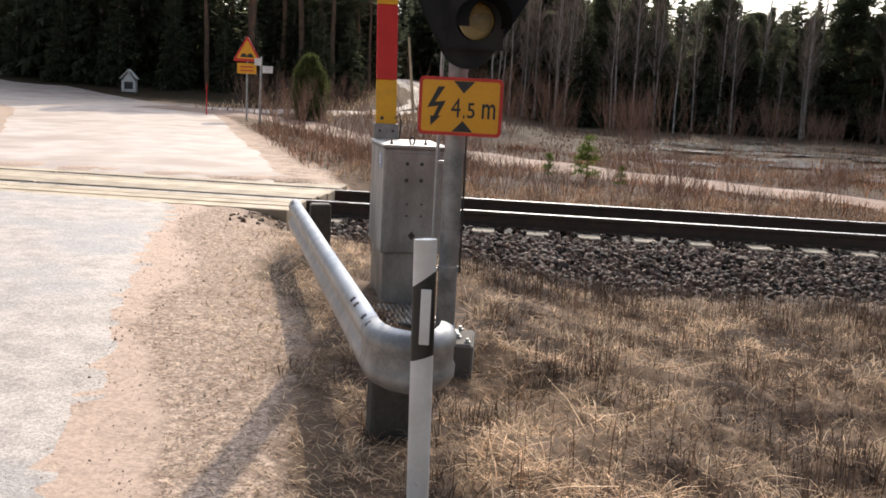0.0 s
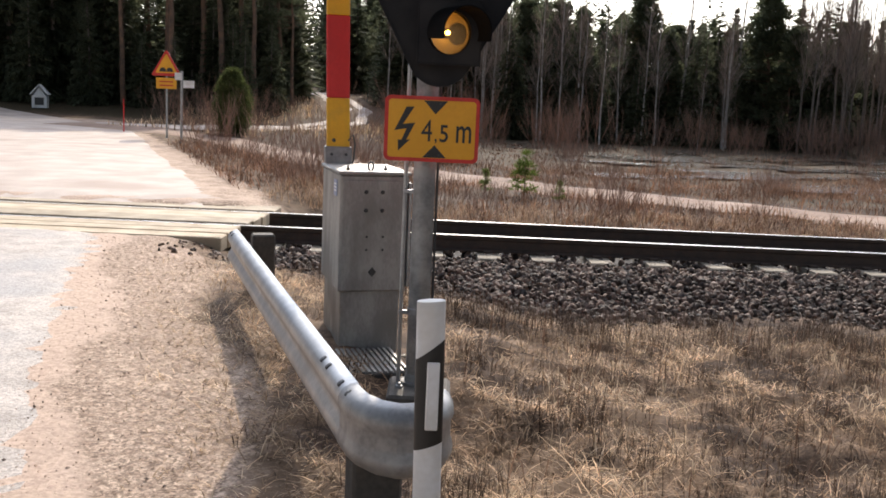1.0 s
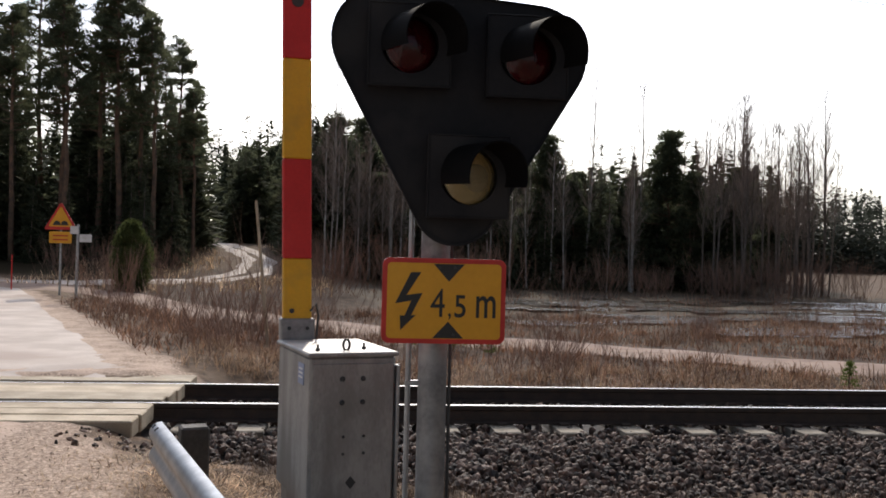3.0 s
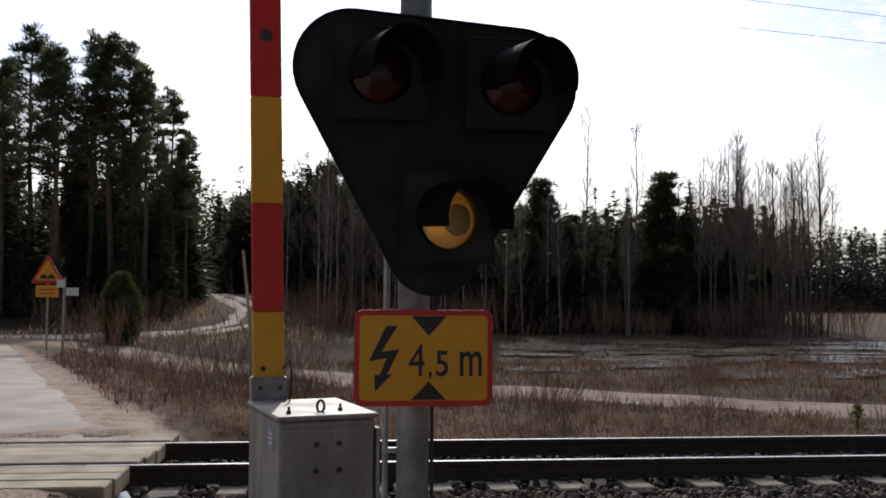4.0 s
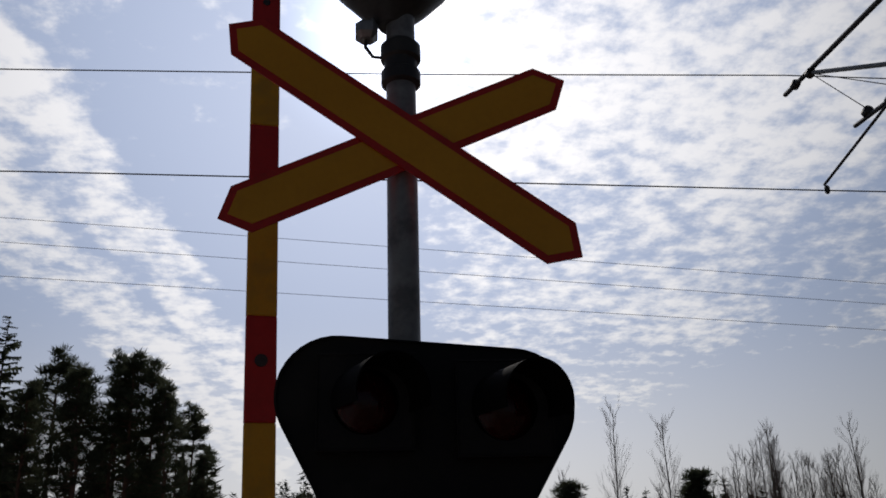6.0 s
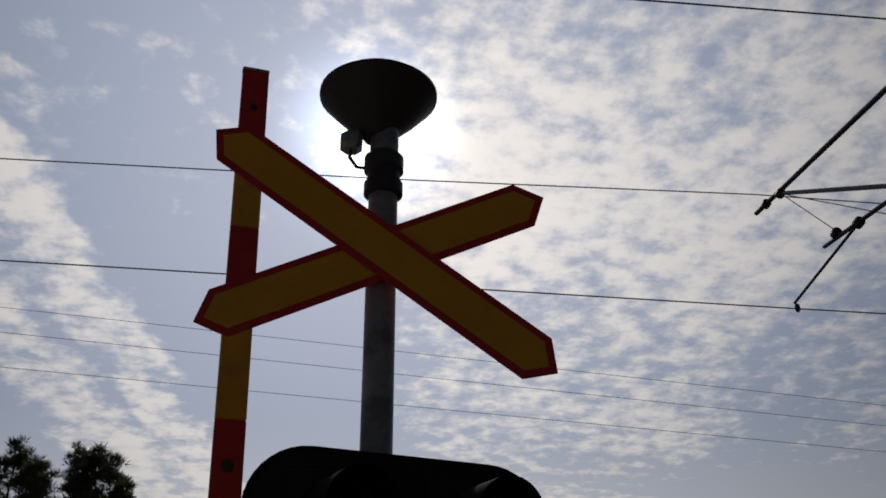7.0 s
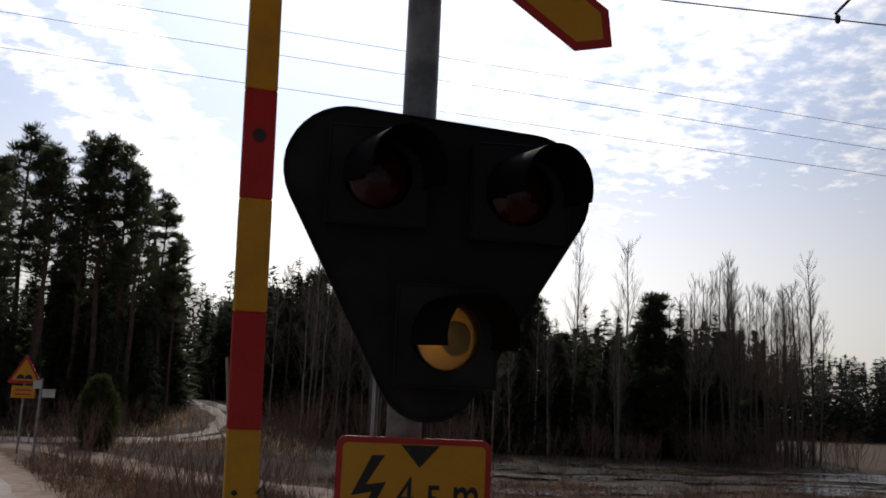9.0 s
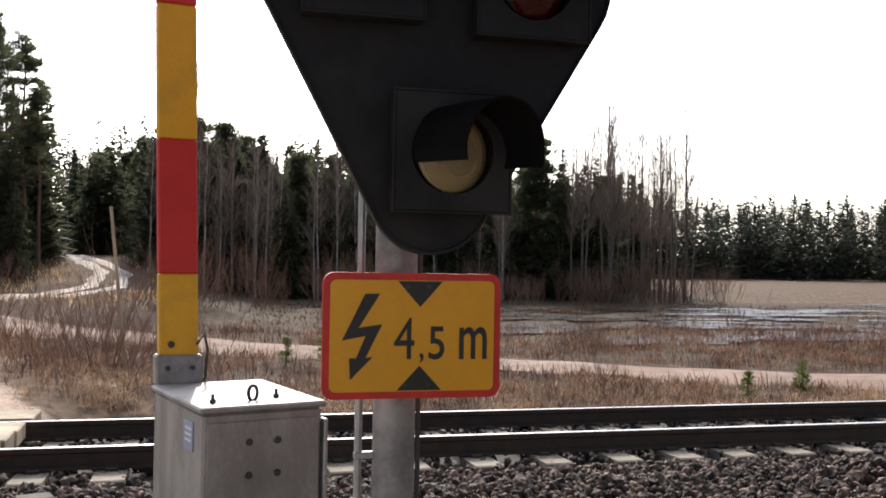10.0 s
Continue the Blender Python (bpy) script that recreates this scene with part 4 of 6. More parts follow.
def build_barrier():
    b = thing("barrier_machine", "grey metal barrier machine cabinet with a sunlit flat lid", "barrier machine", -0.42, -4.93, -0.1, BOX_TURN)
    W, D = 0.42, 0.62
    Geo().box(0.02, W - 0.03, 0.03, D - 0.03, 0.019, 0.43, 0.008).put("pedestal", ALU, b, "narrower grey pedestal")
    Geo().box(0, W, 0, D, 0.42, 1.13, 0.010).put("housing", ALU, b, "dull aluminium housing with stains")
    lid = Geo().box(-0.012, W + 0.012, -0.012, D + 0.012, 1.131, 1.152, 0.006).put("lid", ALU, b, "bright lid")
    Geo().box(0.012, W - 0.012, -0.008, -0.0005, 0.43, 1.10, 0.003).put("door", ALU, b, "stained service door")
    Geo().box(W + 0.0005, W + 0.016, -0.02, 0.03, 0.45, 1.09, 0.004).put("door_hinge", GALV, b)
    for x in (0.155, 0.255):
        for z in (1.03, 0.92):
            Geo().lathe([(0.012, 0.0), (0.012, 0.006), (0.008, 0.011)], 12, pose(x, -0.0085, z, 90, 0, 0)).put("bolt", DARK, b)
        for z in (0.76, 0.68):
            Geo().lathe([(0.007, 0.0), (0.007, 0.004), (0.005, 0.006)], 10, pose(x + 0.01, -0.0085, z, 90, 0, 0)).put("bolt", DARK, b)
    Geo().prism([(0.18, 0.545), (0.205, 0.515), (0.23, 0.545), (0.205, 0.575)], -0.012, -0.0085).put("lock_cover", DARK, b)
    for x, y in ((0.06, 0.09), (0.30, 0.13)):
        Geo().lathe([(0.011, 0), (0.011, 0.012), (0.006, 0.014), (0.006, 0.03)], 8, pose(x, y, 1.152)).put("lid_screw", DARK, b)
    Geo().tube([(0.20 + 0.016 * math.cos(a), 0.09, 1.178 + 0.026 * math.sin(a)) for a in [2 * math.pi * k / 14 for k in range(15)]], 0.006, 8).put("lifting_eye", DARK, b, "", True)
    Geo().box(-0.0035, -0.0005, 0.10, 0.20, 0.99, 1.09).put("label_plate", BLUEGREY, b, "small pale blue label with unreadable lines")
    for k in range(3):
        Geo().box(-0.0055, -0.0036, 0.115, 0.185, 1.02 + 0.02 * k, 1.028 + 0.02 * k).put("label_bar", WHITE, b)
    Geo().box(-0.05, W + 0.03, -0.03, D + 0.06, -0.35, 0.018, 0.008).put("foundation", CONCRETE, b, "concrete foundation slab")
    step = Geo().box(-0.02, 0.335, -0.55, -0.035, -0.35, 0.07, 0.006).put("cable_pit", DARK, b, "dark cable pit with a ribbed steel lid")
    for k in range(11):
        Geo().box(-0.015 + 0.032 * k, 0.005 + 0.032 * k, -0.545, -0.04, 0.0705, 0.082, 0.003).put("grating_bar", ALU, step)
    for x, y in ((0.01, -0.52), (0.31, -0.52)):
        Geo().lathe([(0.014, 0), (0.014, 0.008), (0.006, 0.01)], 8, pose(x, y, 0.0825)).put("bolt", DARK, step)
    # boom
    bx, by = -0.512, -4.24
    boom = thing("barrier_boom", "raised red and yellow striped barrier boom", "barrier boom", bx, by, 1.05, 10)
    lean = Matrix.Shear("XY", 4, (-0.025, 0.0))
    cuts = [(0.10, 0.426)] + [(0.426 + 0.527 * k, 0.426 + 0.527 * (k + 1)) for k in range(6)] + [(3.588, 4.09)]
    for i, (z0, z1) in enumerate(cuts):
        Geo().box(-0.075, 0.075, -0.03, 0.03, z0, z1 - 0.0005, 0.006, lean).put("band", BOOMYEL if i % 2 == 0 else BOOMRED, boom, "yellow reflective band" if i % 2 == 0 else "red reflective band")
    Geo().lathe([(0.02, 0), (0.02, 0.006), (0.005, 0.009)], 12, lean @ pose(0.0, -0.0305, 3.83, 90, 0, 0)).put("bolt", DARK, boom)
    Geo().box(-0.077, 0.077, -0.032, 0.032, 4.0905, 4.11, 0.006, lean).put("end_cap", GALV, boom, "pale metal end cap")
    sock = Geo().box(-0.09, 0.09, -0.045, 0.045, -0.01, 0.11, 0.008, lean).put("socket", POLE, boom, "dark grey steel boom socket")
    for x in (-0.045, 0.05):
        Geo().lathe([(0.01, 0), (0.01, 0.008), (0.004, 0.01)], 8, lean @ pose(x, -0.0455, 0.06, 90, 0, 0)).put("bolt", DARK, sock)
    Geo().lathe([(0.013, 0), (0.013, 0.006), (0.004, 0.008)], 10, lean @ pose(-0.03, -0.0305, 0.15, 90, 0, 0)).put("bolt", DARK, boom)
    Geo().lathe([(0.032, 0), (0.032, 0.006), (0.006, 0.009)], 12, lean @ pose(0.0, -0.0305, 1.78, 90, 0, 0)).put("bolt", DARK, boom)
    Geo().tube([(0.06, -0.05, 0.15), (0.09, -0.055, 0.19), (0.105, -0.04, 0.13), (0.10, -0.03, 0.02), (0.08, -0.03, -0.02), (0.05, -0.02, 0.0)], 0.006, 6).put("cable", DARK, boom, "", True)


# ---------- guard rail and marker post ----------
def sweep(profile, path):
    """A profile of (out, up) points drawn along a level path of (x, y, z)."""
    P = [Vector(p) for p in path]
    n = len(profile)
    vs, fs = [], []
    for i, p in enumerate(P):
        d = (P[min(i + 1, len(P) - 1)] - P[max(i - 1, 0)]); d.z = 0; d.normalize()
        side = Vector((d.y, -d.x, 0))
        for o, u in profile:
            vs.append(p + side * o + Vector((0, 0, u)))
    for i in range(len(P) - 1):
        for k in range(n):
            fs.append((i * n + k, i * n + (k + 1) % n, i * n + n + (k + 1) % n, i * n + n + k))
    fs += [tuple(range(n - 1, -1, -1)), tuple(range((len(P) - 1) * n, len(P) * n))]
    return vs, fs


def w_profile():
    """Two full rounded folds with a valley between, as thick sheet."""
    front = [(0.0, 0.0), (0.022, 0.004), (0.05, 0.02), (0.068, 0.05), (0.07, 0.075), (0.06, 0.10), (0.047, 0.118), (0.043, 0.135), (0.047, 0.152), (0.06, 0.17), (0.07, 0.195), (0.068, 0.222), (0.05, 0.252), (0.022, 0.266), (0.0, 0.27)]
    return front + [(o - 0.007, u + (0.006 if u < 0.135 else -0.006)) for o, u in reversed(front)]


def build_guard():
    g = thing("guard_rail", "short galvanised guard rail with a rounded end, beside the barrier", "guard rail", -0.7, -5.4, -0.1)
    T = pose(0.7, 5.4, 0.1)
    def shift(vs):
        return [T @ Vector(v) for v in vs]
    z = 0.19
    path = [(-1.36 + (1.29) * t, -3.39 - 3.9 * t, z) for t in [0.015 + 0.955 * i / 12 for i in range(13)]]
    vs, fs = sweep(w_profile(), path)
    Geo().add(shift(vs), fs).put("beam", GALV, g, "bright galvanised corrugated beam", True)
    end = [(-0.1085, -7.1745), (-0.085, -7.245), (-0.05, -7.315), (0.0, -7.37), (0.06, -7.395), (0.12, -7.38), (0.16, -7.33), (0.175, -7.26), (0.172, -7.19)]
    shallow = [(max(o, 0.060 if i < 15 else 0.053) if 0.05 < u < 0.22 else o, u) for i, (o, u) in enumerate(w_profile())]
    vs, fs = sweep([(o + 0.003, u + 0.002) for o, u in shallow], [(x, y, z) for x, y in end])
    # the pole's darker zinc stands in for shade on this end, turned from the sun
    Geo().add(shift(vs), fs).put("rounded_end", POLE, g, "curved galvanised end piece, darker than the beam for its shaded side", True)
    for x, y, top, hw in ((-1.21, -3.42, 0.43, 0.085), (-0.10, -7.14, 0.25, 0.095)):
        p = Geo().box(-hw, hw, -0.07, 0.07, -0.5, top, 0.012, T @ pose(x + 0.06, y, 0, 0, 0, 18)).put("post", TIMBERDARK, g, "dark weathered post")
    for t in (0.025, 0.05, 0.875, 0.90, 0.955, 0.985):
        x, y = -1.36 + 1.29 * t, -3.39 - 3.9 * t
        Geo().lathe([(0.017, -0.004), (0.016, 0.006), (0.006, 0.009)], 10, T @ pose(x - 0.045, y - 0.014, z + 0.25, 38, 0, -72)).put("bolt", DARK, g)


def build_marker():
    m = thing("marker_post", "white plastic road marker post with a black slanted band and reflector", "marker post", 0.10, -7.86, -0.3)
    def sec():
        pts = [(0.0415 * math.cos(a), (0.030 if math.sin(a) > 0 else 0.022) * math.sin(a)) for a in [2 * math.pi * k / 20 for k in range(20)]]
        return pts
    def shell(z0l, z0r, z1l, z1r, grow):
        vs, fs = [], []
        for zl, zr in ((z0l, z0r), (z1l, z1r)):
            for x, y in sec():
                w = (x + 0.0415) / 0.083
                z = zl + (zr - zl) * w
                vs.append((0.05 - 0.017 * (z - 1.23) + x * grow, y * grow, z))
        fs = [(i, (i + 1) % 20, (i + 1) % 20 + 20, i + 20) for i in range(20)] + [tuple(range(19, -1, -1)), tuple(range(20, 40))]
        return vs, fs
    Geo().add(*shell(0, 0, 1.222, 1.228, 1.0)).put("post", WHITE, m, "white plastic post", True)
    Geo().add(*shell(0.775, 0.805, 1.05, 1.115, 1.02)).put("black_band", SIGNBLACK, m, "black slanted band", True)
    Geo().box(0.046, 0.083, -0.030, -0.0235, 0.845, 1.05, 0.003).put("reflector", WHITE, m, "white rectangular reflector")


TIMBERDARK = mat("dark_post_wood", (0.085, 0.075, 0.065), (0.05, 0.045, 0.04), scale=5, fine=40, rough=0.85, bump=0.4)
build_track()
build_deck()
build_signal()
build_height_sign()
build_barrier()
build_guard()
build_marker()


# ---------- overhead line ----------
def wire(name, pts, r, label, parent=None):
    o = Geo().tube(pts, r, 5).put(name, DARK, parent)
    return tagged(o, label, "wire") if not parent else o


def build_overhead():
    wire("contact_wire", [(-60, 0.95, 6.42), (-30, 0.8, 6.32), (-3.7, 0.63, 6.17), (1.6, 0.62, 6.085), (5.15, 0.6, 6.02), (30, 1.0, 5.9), (80, 0.8, 5.95)], 0.0085, "thin dark contact wire above the track")
    wire("catenary_wire", [(-52, 0.7, 7.6), (-24, 0.65, 7.4), (-3.9, 0.63, 7.42), (0.6, 0.63, 7.455), (4.95, 0.63, 7.54), (30, 0.7, 7.25), (64, 0.8, 7.5)], 0.008, "thin dark carrying wire above the track")
    wire("feeder_wire", [(-52, -2.6, 7.5), (2.1, -2.6, 7.495), (5.2, -2.6, 7.515), (64, -2.6, 7.5)], 0.009, "thin dark feeder wire")
    mast = thing("overhead_mast", "steel mast with an arm that carries the overhead line", "mast", 5.25, -2.75, -0.5)
    def p(y, z, x=5.2):
        return (x - 5.25, y + 2.75, z + 0.5)
    g = Geo()
    g.box(-0.09, 0.09, -0.10, -0.088, 0, 8.6); g.box(-0.09, 0.09, 0.088, 0.10, 0, 8.6); g.box(-0.006, 0.006, -0.087, 0.087, 0, 8.6)
    g.put("column", POLE, mast, "galvanised steel column")
    for a, b, r in (((1.16, 7.585), (-2.7, 7.25), 0.030), ((0.46, 7.475), (-2.7, 5.76), 0.026), ((-0.195, 6.414), (-2.0, 6.215), 0.024)):
        Geo().tube([p(*a), p(*b)], r, 8).put("arm_tube", DARK, mast, "", True)
    Geo().tube([p(0.60, 6.03), p(0.64, 6.11), p(-0.90, 6.33)], 0.017, 8).put("steady_arm", DARK, mast, "", True)
    Geo().tube([p(0.48, 7.48), p(-1.4, 6.15)], 0.006, 5).put("stay_wire", DARK, mast)
    Geo().tube([p(0.48, 7.48), p(-0.5, 6.44)], 0.006, 5).put("stay_wire", DARK, mast)
    for y, z in ((0.87, 7.56), (0.49, 7.49), (-0.47, 6.435), (-0.9, 6.33)):
        Geo().lathe([(0.03, -0.05), (0.055, -0.04), (0.055, 0.04), (0.03, 0.05)], 10, pose(*p(y, z), 80, 0, 0)).put("clamp", DARK, mast, "", True)
    Geo().lathe([(0.015, -0.05), (0.03, -0.03), (0.03, 0.03), (0.015, 0.05)], 10, pose(*p(0.60, 6.03))).put("wire_clip", DARK, mast, "", True)
    Geo().box(-0.05, 0.05, 0.05, 0.35, 7.95, 8.0, 0.005).put("feeder_bracket", DARK, mast)
    k = 15.0
    line = thing("power_line", "three thin grey wires of a power line between wooden poles", "power line", 0, k, 0)
    for z0, z1 in ((11.62, 9.78), (10.94, 9.18), (10.01, 8.44)):
        Geo().tube([(-8.6 + 24 * t, 0, z0 + (z1 - z0) * t) for t in (-2.2, -1.4, -0.7, 0, 0.5, 1, 1.7, 2.4)], 0.007, 5).put("wire", DARK, line)
    for x, top in ((-61.4, 16.6), (49.0, 7.5)):
        Geo().tube([(x, 0.15, -1), (x, 0.15, top)], [0.16, 0.11], 10).put("pole", TIMBERDARK, line, "tall wooden pole", True)


build_overhead()


# ---------- roadside signs beyond the crossing ----------
def build_far_signs():
    s = thing("warning_sign", "red and yellow triangular bump warning sign on a grey post", "road sign", -7.93, 17.7, -0.35)
    Geo().tube([(0, 0.04, 0), (0, 0.04, 2.6)], 0.03, 10).put("post", GALV, s)
    def tri(w, z0, r):
        h = w * 0.866
        return rounded([(-w / 2 + r * 1.73, z0 + r, r), (w / 2 - r * 1.73, z0 + r, r), (0, z0 + h - 2 * r, r)], 4)
    Geo().prism(tri(0.90, 2.15, 0.04), -0.01, 0.004).put("border", SIGNRED, s, "red triangle border")
    Geo().prism(tri(0.66, 2.235, 0.03), -0.014, -0.0105).put("face", YELLOW, s, "yellow face")
    g = []
    for c in (-0.10, 0.10):
        g += arc_pts(c, 2.30, 0.095, 180, 0, 10)
    Geo().prism([(-0.22, 2.275), (0.22, 2.275)] + [(x, z) for x, z in reversed(g)], -0.017, -0.0145).put("bump_symbol", SIGNBLACK, s, "two black humps")
    p = Geo().box(-0.30, 0.30, -0.012, 0.0, 1.78, 2.10, 0.005).put("plate", YELLOW, s, "yellow plate with unreadable lines")
    for z in (1.86, 1.97):
        Geo().box(-0.2, 0.2, -0.0155, -0.0125, z, z + 0.035).put("text_bar", SIGNRED, p)
    q = thing("name_post", "grey post with two small white direction plates", "road sign", -6.90, 15.5, -0.42)
    Geo().tube([(0, 0, 0), (0.02, 0, 2.35)], 0.035, 10).put("post", GALV, q)
    Geo().box(0.06, 0.36, -0.02, 0.0, 1.90, 2.10, 0.005).put("plate", WHITE, q)
    Geo().box(-0.16, 0.04, -0.06, -0.04, 2.10, 2.30, 0.005).put("plate", WHITE, q)
    st = thing("marker_stake", "thin red snow marker stake", "stake", -9.95, 20.0, -0.1)
    Geo().tube([(0, 0, 0), (0, 0, 1.15)], [0.022, 0.018], 8).put("stake", BOOMRED, st)
    # little roofed box on legs beside the road
    k = thing("mailbox_hut", "small white roofed mailbox stand with a dark front, on two legs", "mailbox", -18.45, 34, -0.13, 12)
    Geo().box(-0.33, 0.33, -0.25, 0.25, 0.38, 0.95, 0.01).put("box", WHITE, k)
    Geo().box(-0.20, 0.20, -0.262, -0.251, 0.52, 0.86, 0.004).put("front", DARK, k, "dark recessed front")
    Geo().prism([(-0.27, 0.95), (0.27, 0.95), (0, 1.36)], -0.2, 0.2).put("gable", WHITE, k)
    for e in (-1, 1):
        Geo().box(-0.02, 0.60, -0.32, 0.32, -0.02, 0.02, 0.004, pose(0, 0, 1.44, 0, 48 if e > 0 else 132, 0)).put("roof_board", WHITE, k)
        Geo().box(e * 0.26 - 0.04, e * 0.26 + 0.04, -0.04, 0.04, 0, 0.38).put("leg", TIMBERDARK, k)
    f = thing("wooden_staff", "thin leaning grey wooden staff beyond the track", "staff", -1.75, 7.3, -0.5, 0)
    Geo().tube([(0.30, 0, -0.1), (0.20, 0, 0.9), (0, 0, 2.8)], [0.032, 0.03, 0.024], 7).put("staff", TIMBER, f)


build_far_signs()


# ---------- vegetation ----------
def blades(name, xy, length, width, lean, material, label, lift=0.0, category="grass", droop=0.5):
    """Many grass blades as one mesh: each rises, bends and thins out."""
    n = len(xy)
    x, y = xy[:, 0], xy[:, 1]
    z = land(x, y) + lift
    a = RNG.uniform(0, 2 * np.pi, n)
    d = np.stack([np.cos(a), np.sin(a)], 1)
    side = np.stack([-d[:, 1], d[:, 0]], 1) * (width / 2)[:, None]
    up, out = length * np.cos(lean), length * np.sin(lean)
    base = np.stack([x, y, z - 0.01], 1)
    mid = base + np.concatenate([d * (out * 0.4)[:, None], (up * 0.62)[:, None]], 1)
    tip = base + np.concatenate([d * out[:, None], (up * (1 - droop * np.sin(lean) * 0.6))[:, None]], 1)
    s3 = np.concatenate([side, np.zeros((n, 1))], 1)
    V = np.stack([base - s3, base + s3, mid + s3 * 0.8, mid - s3 * 0.8, tip], 1).reshape(-1, 3)
    i = np.arange(n) * 5
    g = Geo()
    g.v = V.tolist()
    g.f = np.stack([i, i + 1, i + 2, i + 3], 1).tolist() + np.stack([i + 3, i + 2, i + 4], 1).tolist()
    ob = g.put(name, material)
    return tagged(ob, label, category, kind="stuff")


def clumped(n, x0, x1, y0, y1, clumps, spread, keep=None):
    c = np.stack([RNG.uniform(x0, x1, clumps), RNG.uniform(y0, y1, clumps)], 1)
    k = RNG.integers(0, clumps, n)
    p = c[k] + RNG.normal(0, spread, (n, 2))
    loose = RNG.random(n) < 0.25
    p[loose] = np.stack([RNG.uniform(x0, x1, n), RNG.uniform(y0, y1, n)], 1)[loose]
    ok = (p[:, 0] > x0) & (p[:, 0] < x1) & (p[:, 1] > y0) & (p[:, 1] < y1)
    if keep is not None:
        ok &= keep(p[:, 0], p[:, 1])
    return p[ok]


def track_gap(x, y):
    """True off the dirt track and the roads."""
    line = np.interp(x, [-8, -4.6, -1.0, 2.7, 8.6, 15, 30, 60], [21.5, 18.3, 14.6, 10.8, 6.7, 4.6, 3.8, 3.8])
    onroad = x < np.interp(y, [2, 6.5, 12, 19, 24], [-2.2, -3.9, -6.0, -9.0, -12])
    hill = np.abs(x - np.interp(y, [24.5, 26, 29, 34, 40, 47, 55], [-12, -8.6, -5.8, -4.2, -4.3, -6.4, -9.5])) < 1.7
    return (np.abs(y - line) > 1.35) & ~onroad & ~(hill & (y > 24))


def verge(x, y):
    s = (x - road_edge(y)) / 1.044
    edge = 1.25 + 0.22 * np.sin(2.1 * y) + 0.18 * np.sin(5.3 * y + 1)
    box = (np.abs(x + 0.25) < 0.45) & (np.abs(y + 4.75) < 0.45)
    foot = (np.abs(x - 0.1) < 0.32) & (np.abs(y + 5.75) < 0.42)
    return (s > edge) & ~box & ~foot


def arched(name, xy, length, width, material, label):
    """Long blades that rise, arch over and lie down, as one mesh."""
    n, m = len(xy), 6
    a = RNG.uniform(0, 2 * np.pi, n); turn = RNG.normal(0, 0.9, n); top = RNG.uniform(0.01, 0.09, n)
    V = np.zeros((n, m + 1, 2, 3))
    p = xy.copy()
    for k in range(m + 1):
        u = k / m
        h = land(p[:, 0], p[:, 1]) + 0.02 + top * np.sin(np.pi * min(1, u * 1.05)) * (1 - 0.3 * u)
        dirn = a + turn * u
        s = np.stack([-np.sin(dirn), np.cos(dirn)], 1) * (width * (1 - 0.75 * u) / 2)[:, None]
        V[:, k, 0, :2], V[:, k, 1, :2] = p - s, p + s
        V[:, k, 0, 2] = V[:, k, 1, 2] = h
        p = p + np.stack([np.cos(dirn), np.sin(dirn)], 1) * (length / m)[:, None]
    base = np.arange(n) * (m + 1) * 2
    g = Geo()
    g.v = V.reshape(-1, 3).tolist()
    for k in range(m):
        q = base + 2 * k
        g.f += np.stack([q, q + 1, q + 3, q + 2], 1).tolist()
    return tagged(g.put(name, material), label, "grass", kind="stuff")


def build_pebbles():
    """Loose grit on the gravel shoulder and the road's edge."""
    n = 4500
    y = RNG.uniform(-11, -1.2, n)
    x = road_edge(y) + RNG.gamma(2.2, 0.42, n) - 0.25
    size = RNG.gamma(2.0, 0.0011, n) + 0.002
    z = land(x, y) + 0.004
    o = np.array([(1, 0, 0), (0, 1, 0), (-1, 0, 0), (0, -1, 0), (0, 0, 0.7), (0, 0, -0.7)], float)
    rot = RNG.uniform(0, 6.28, n)
    P = o[None] * size[:, None, None] * RNG.uniform(0.6, 1.4, (n, 6, 1))
    X = P[..., 0] * np.cos(rot)[:, None] - P[..., 1] * np.sin(rot)[:, None]
    Y = P[..., 0] * np.sin(rot)[:, None] + P[..., 1] * np.cos(rot)[:, None]
    V = np.stack([X + x[:, None], Y + y[:, None], P[..., 2] + z[:, None]], -1)
    g = Geo()
    g.v = V.reshape(-1, 3).tolist()
    i = np.arange(n) * 6
    for q in ((0, 1, 4), (1, 2, 4), (2, 3, 4), (3, 0, 4), (1, 0, 5), (2, 1, 5), (3, 2, 5), (0, 3, 5)):
        g.f += np.stack([i + q[0], i + q[1], i + q[2]], 1).tolist()
    tagged(g.put("grit", GRIT), "loose reddish grit and pebbles on the road shoulder", "gravel", kind="stuff")


GRIT = mat("reddish_grit", (0.52, 0.38, 0.30), (0.34, 0.25, 0.20), scale=20, fine=90, rough=0.8, bump=0, island=0.5)


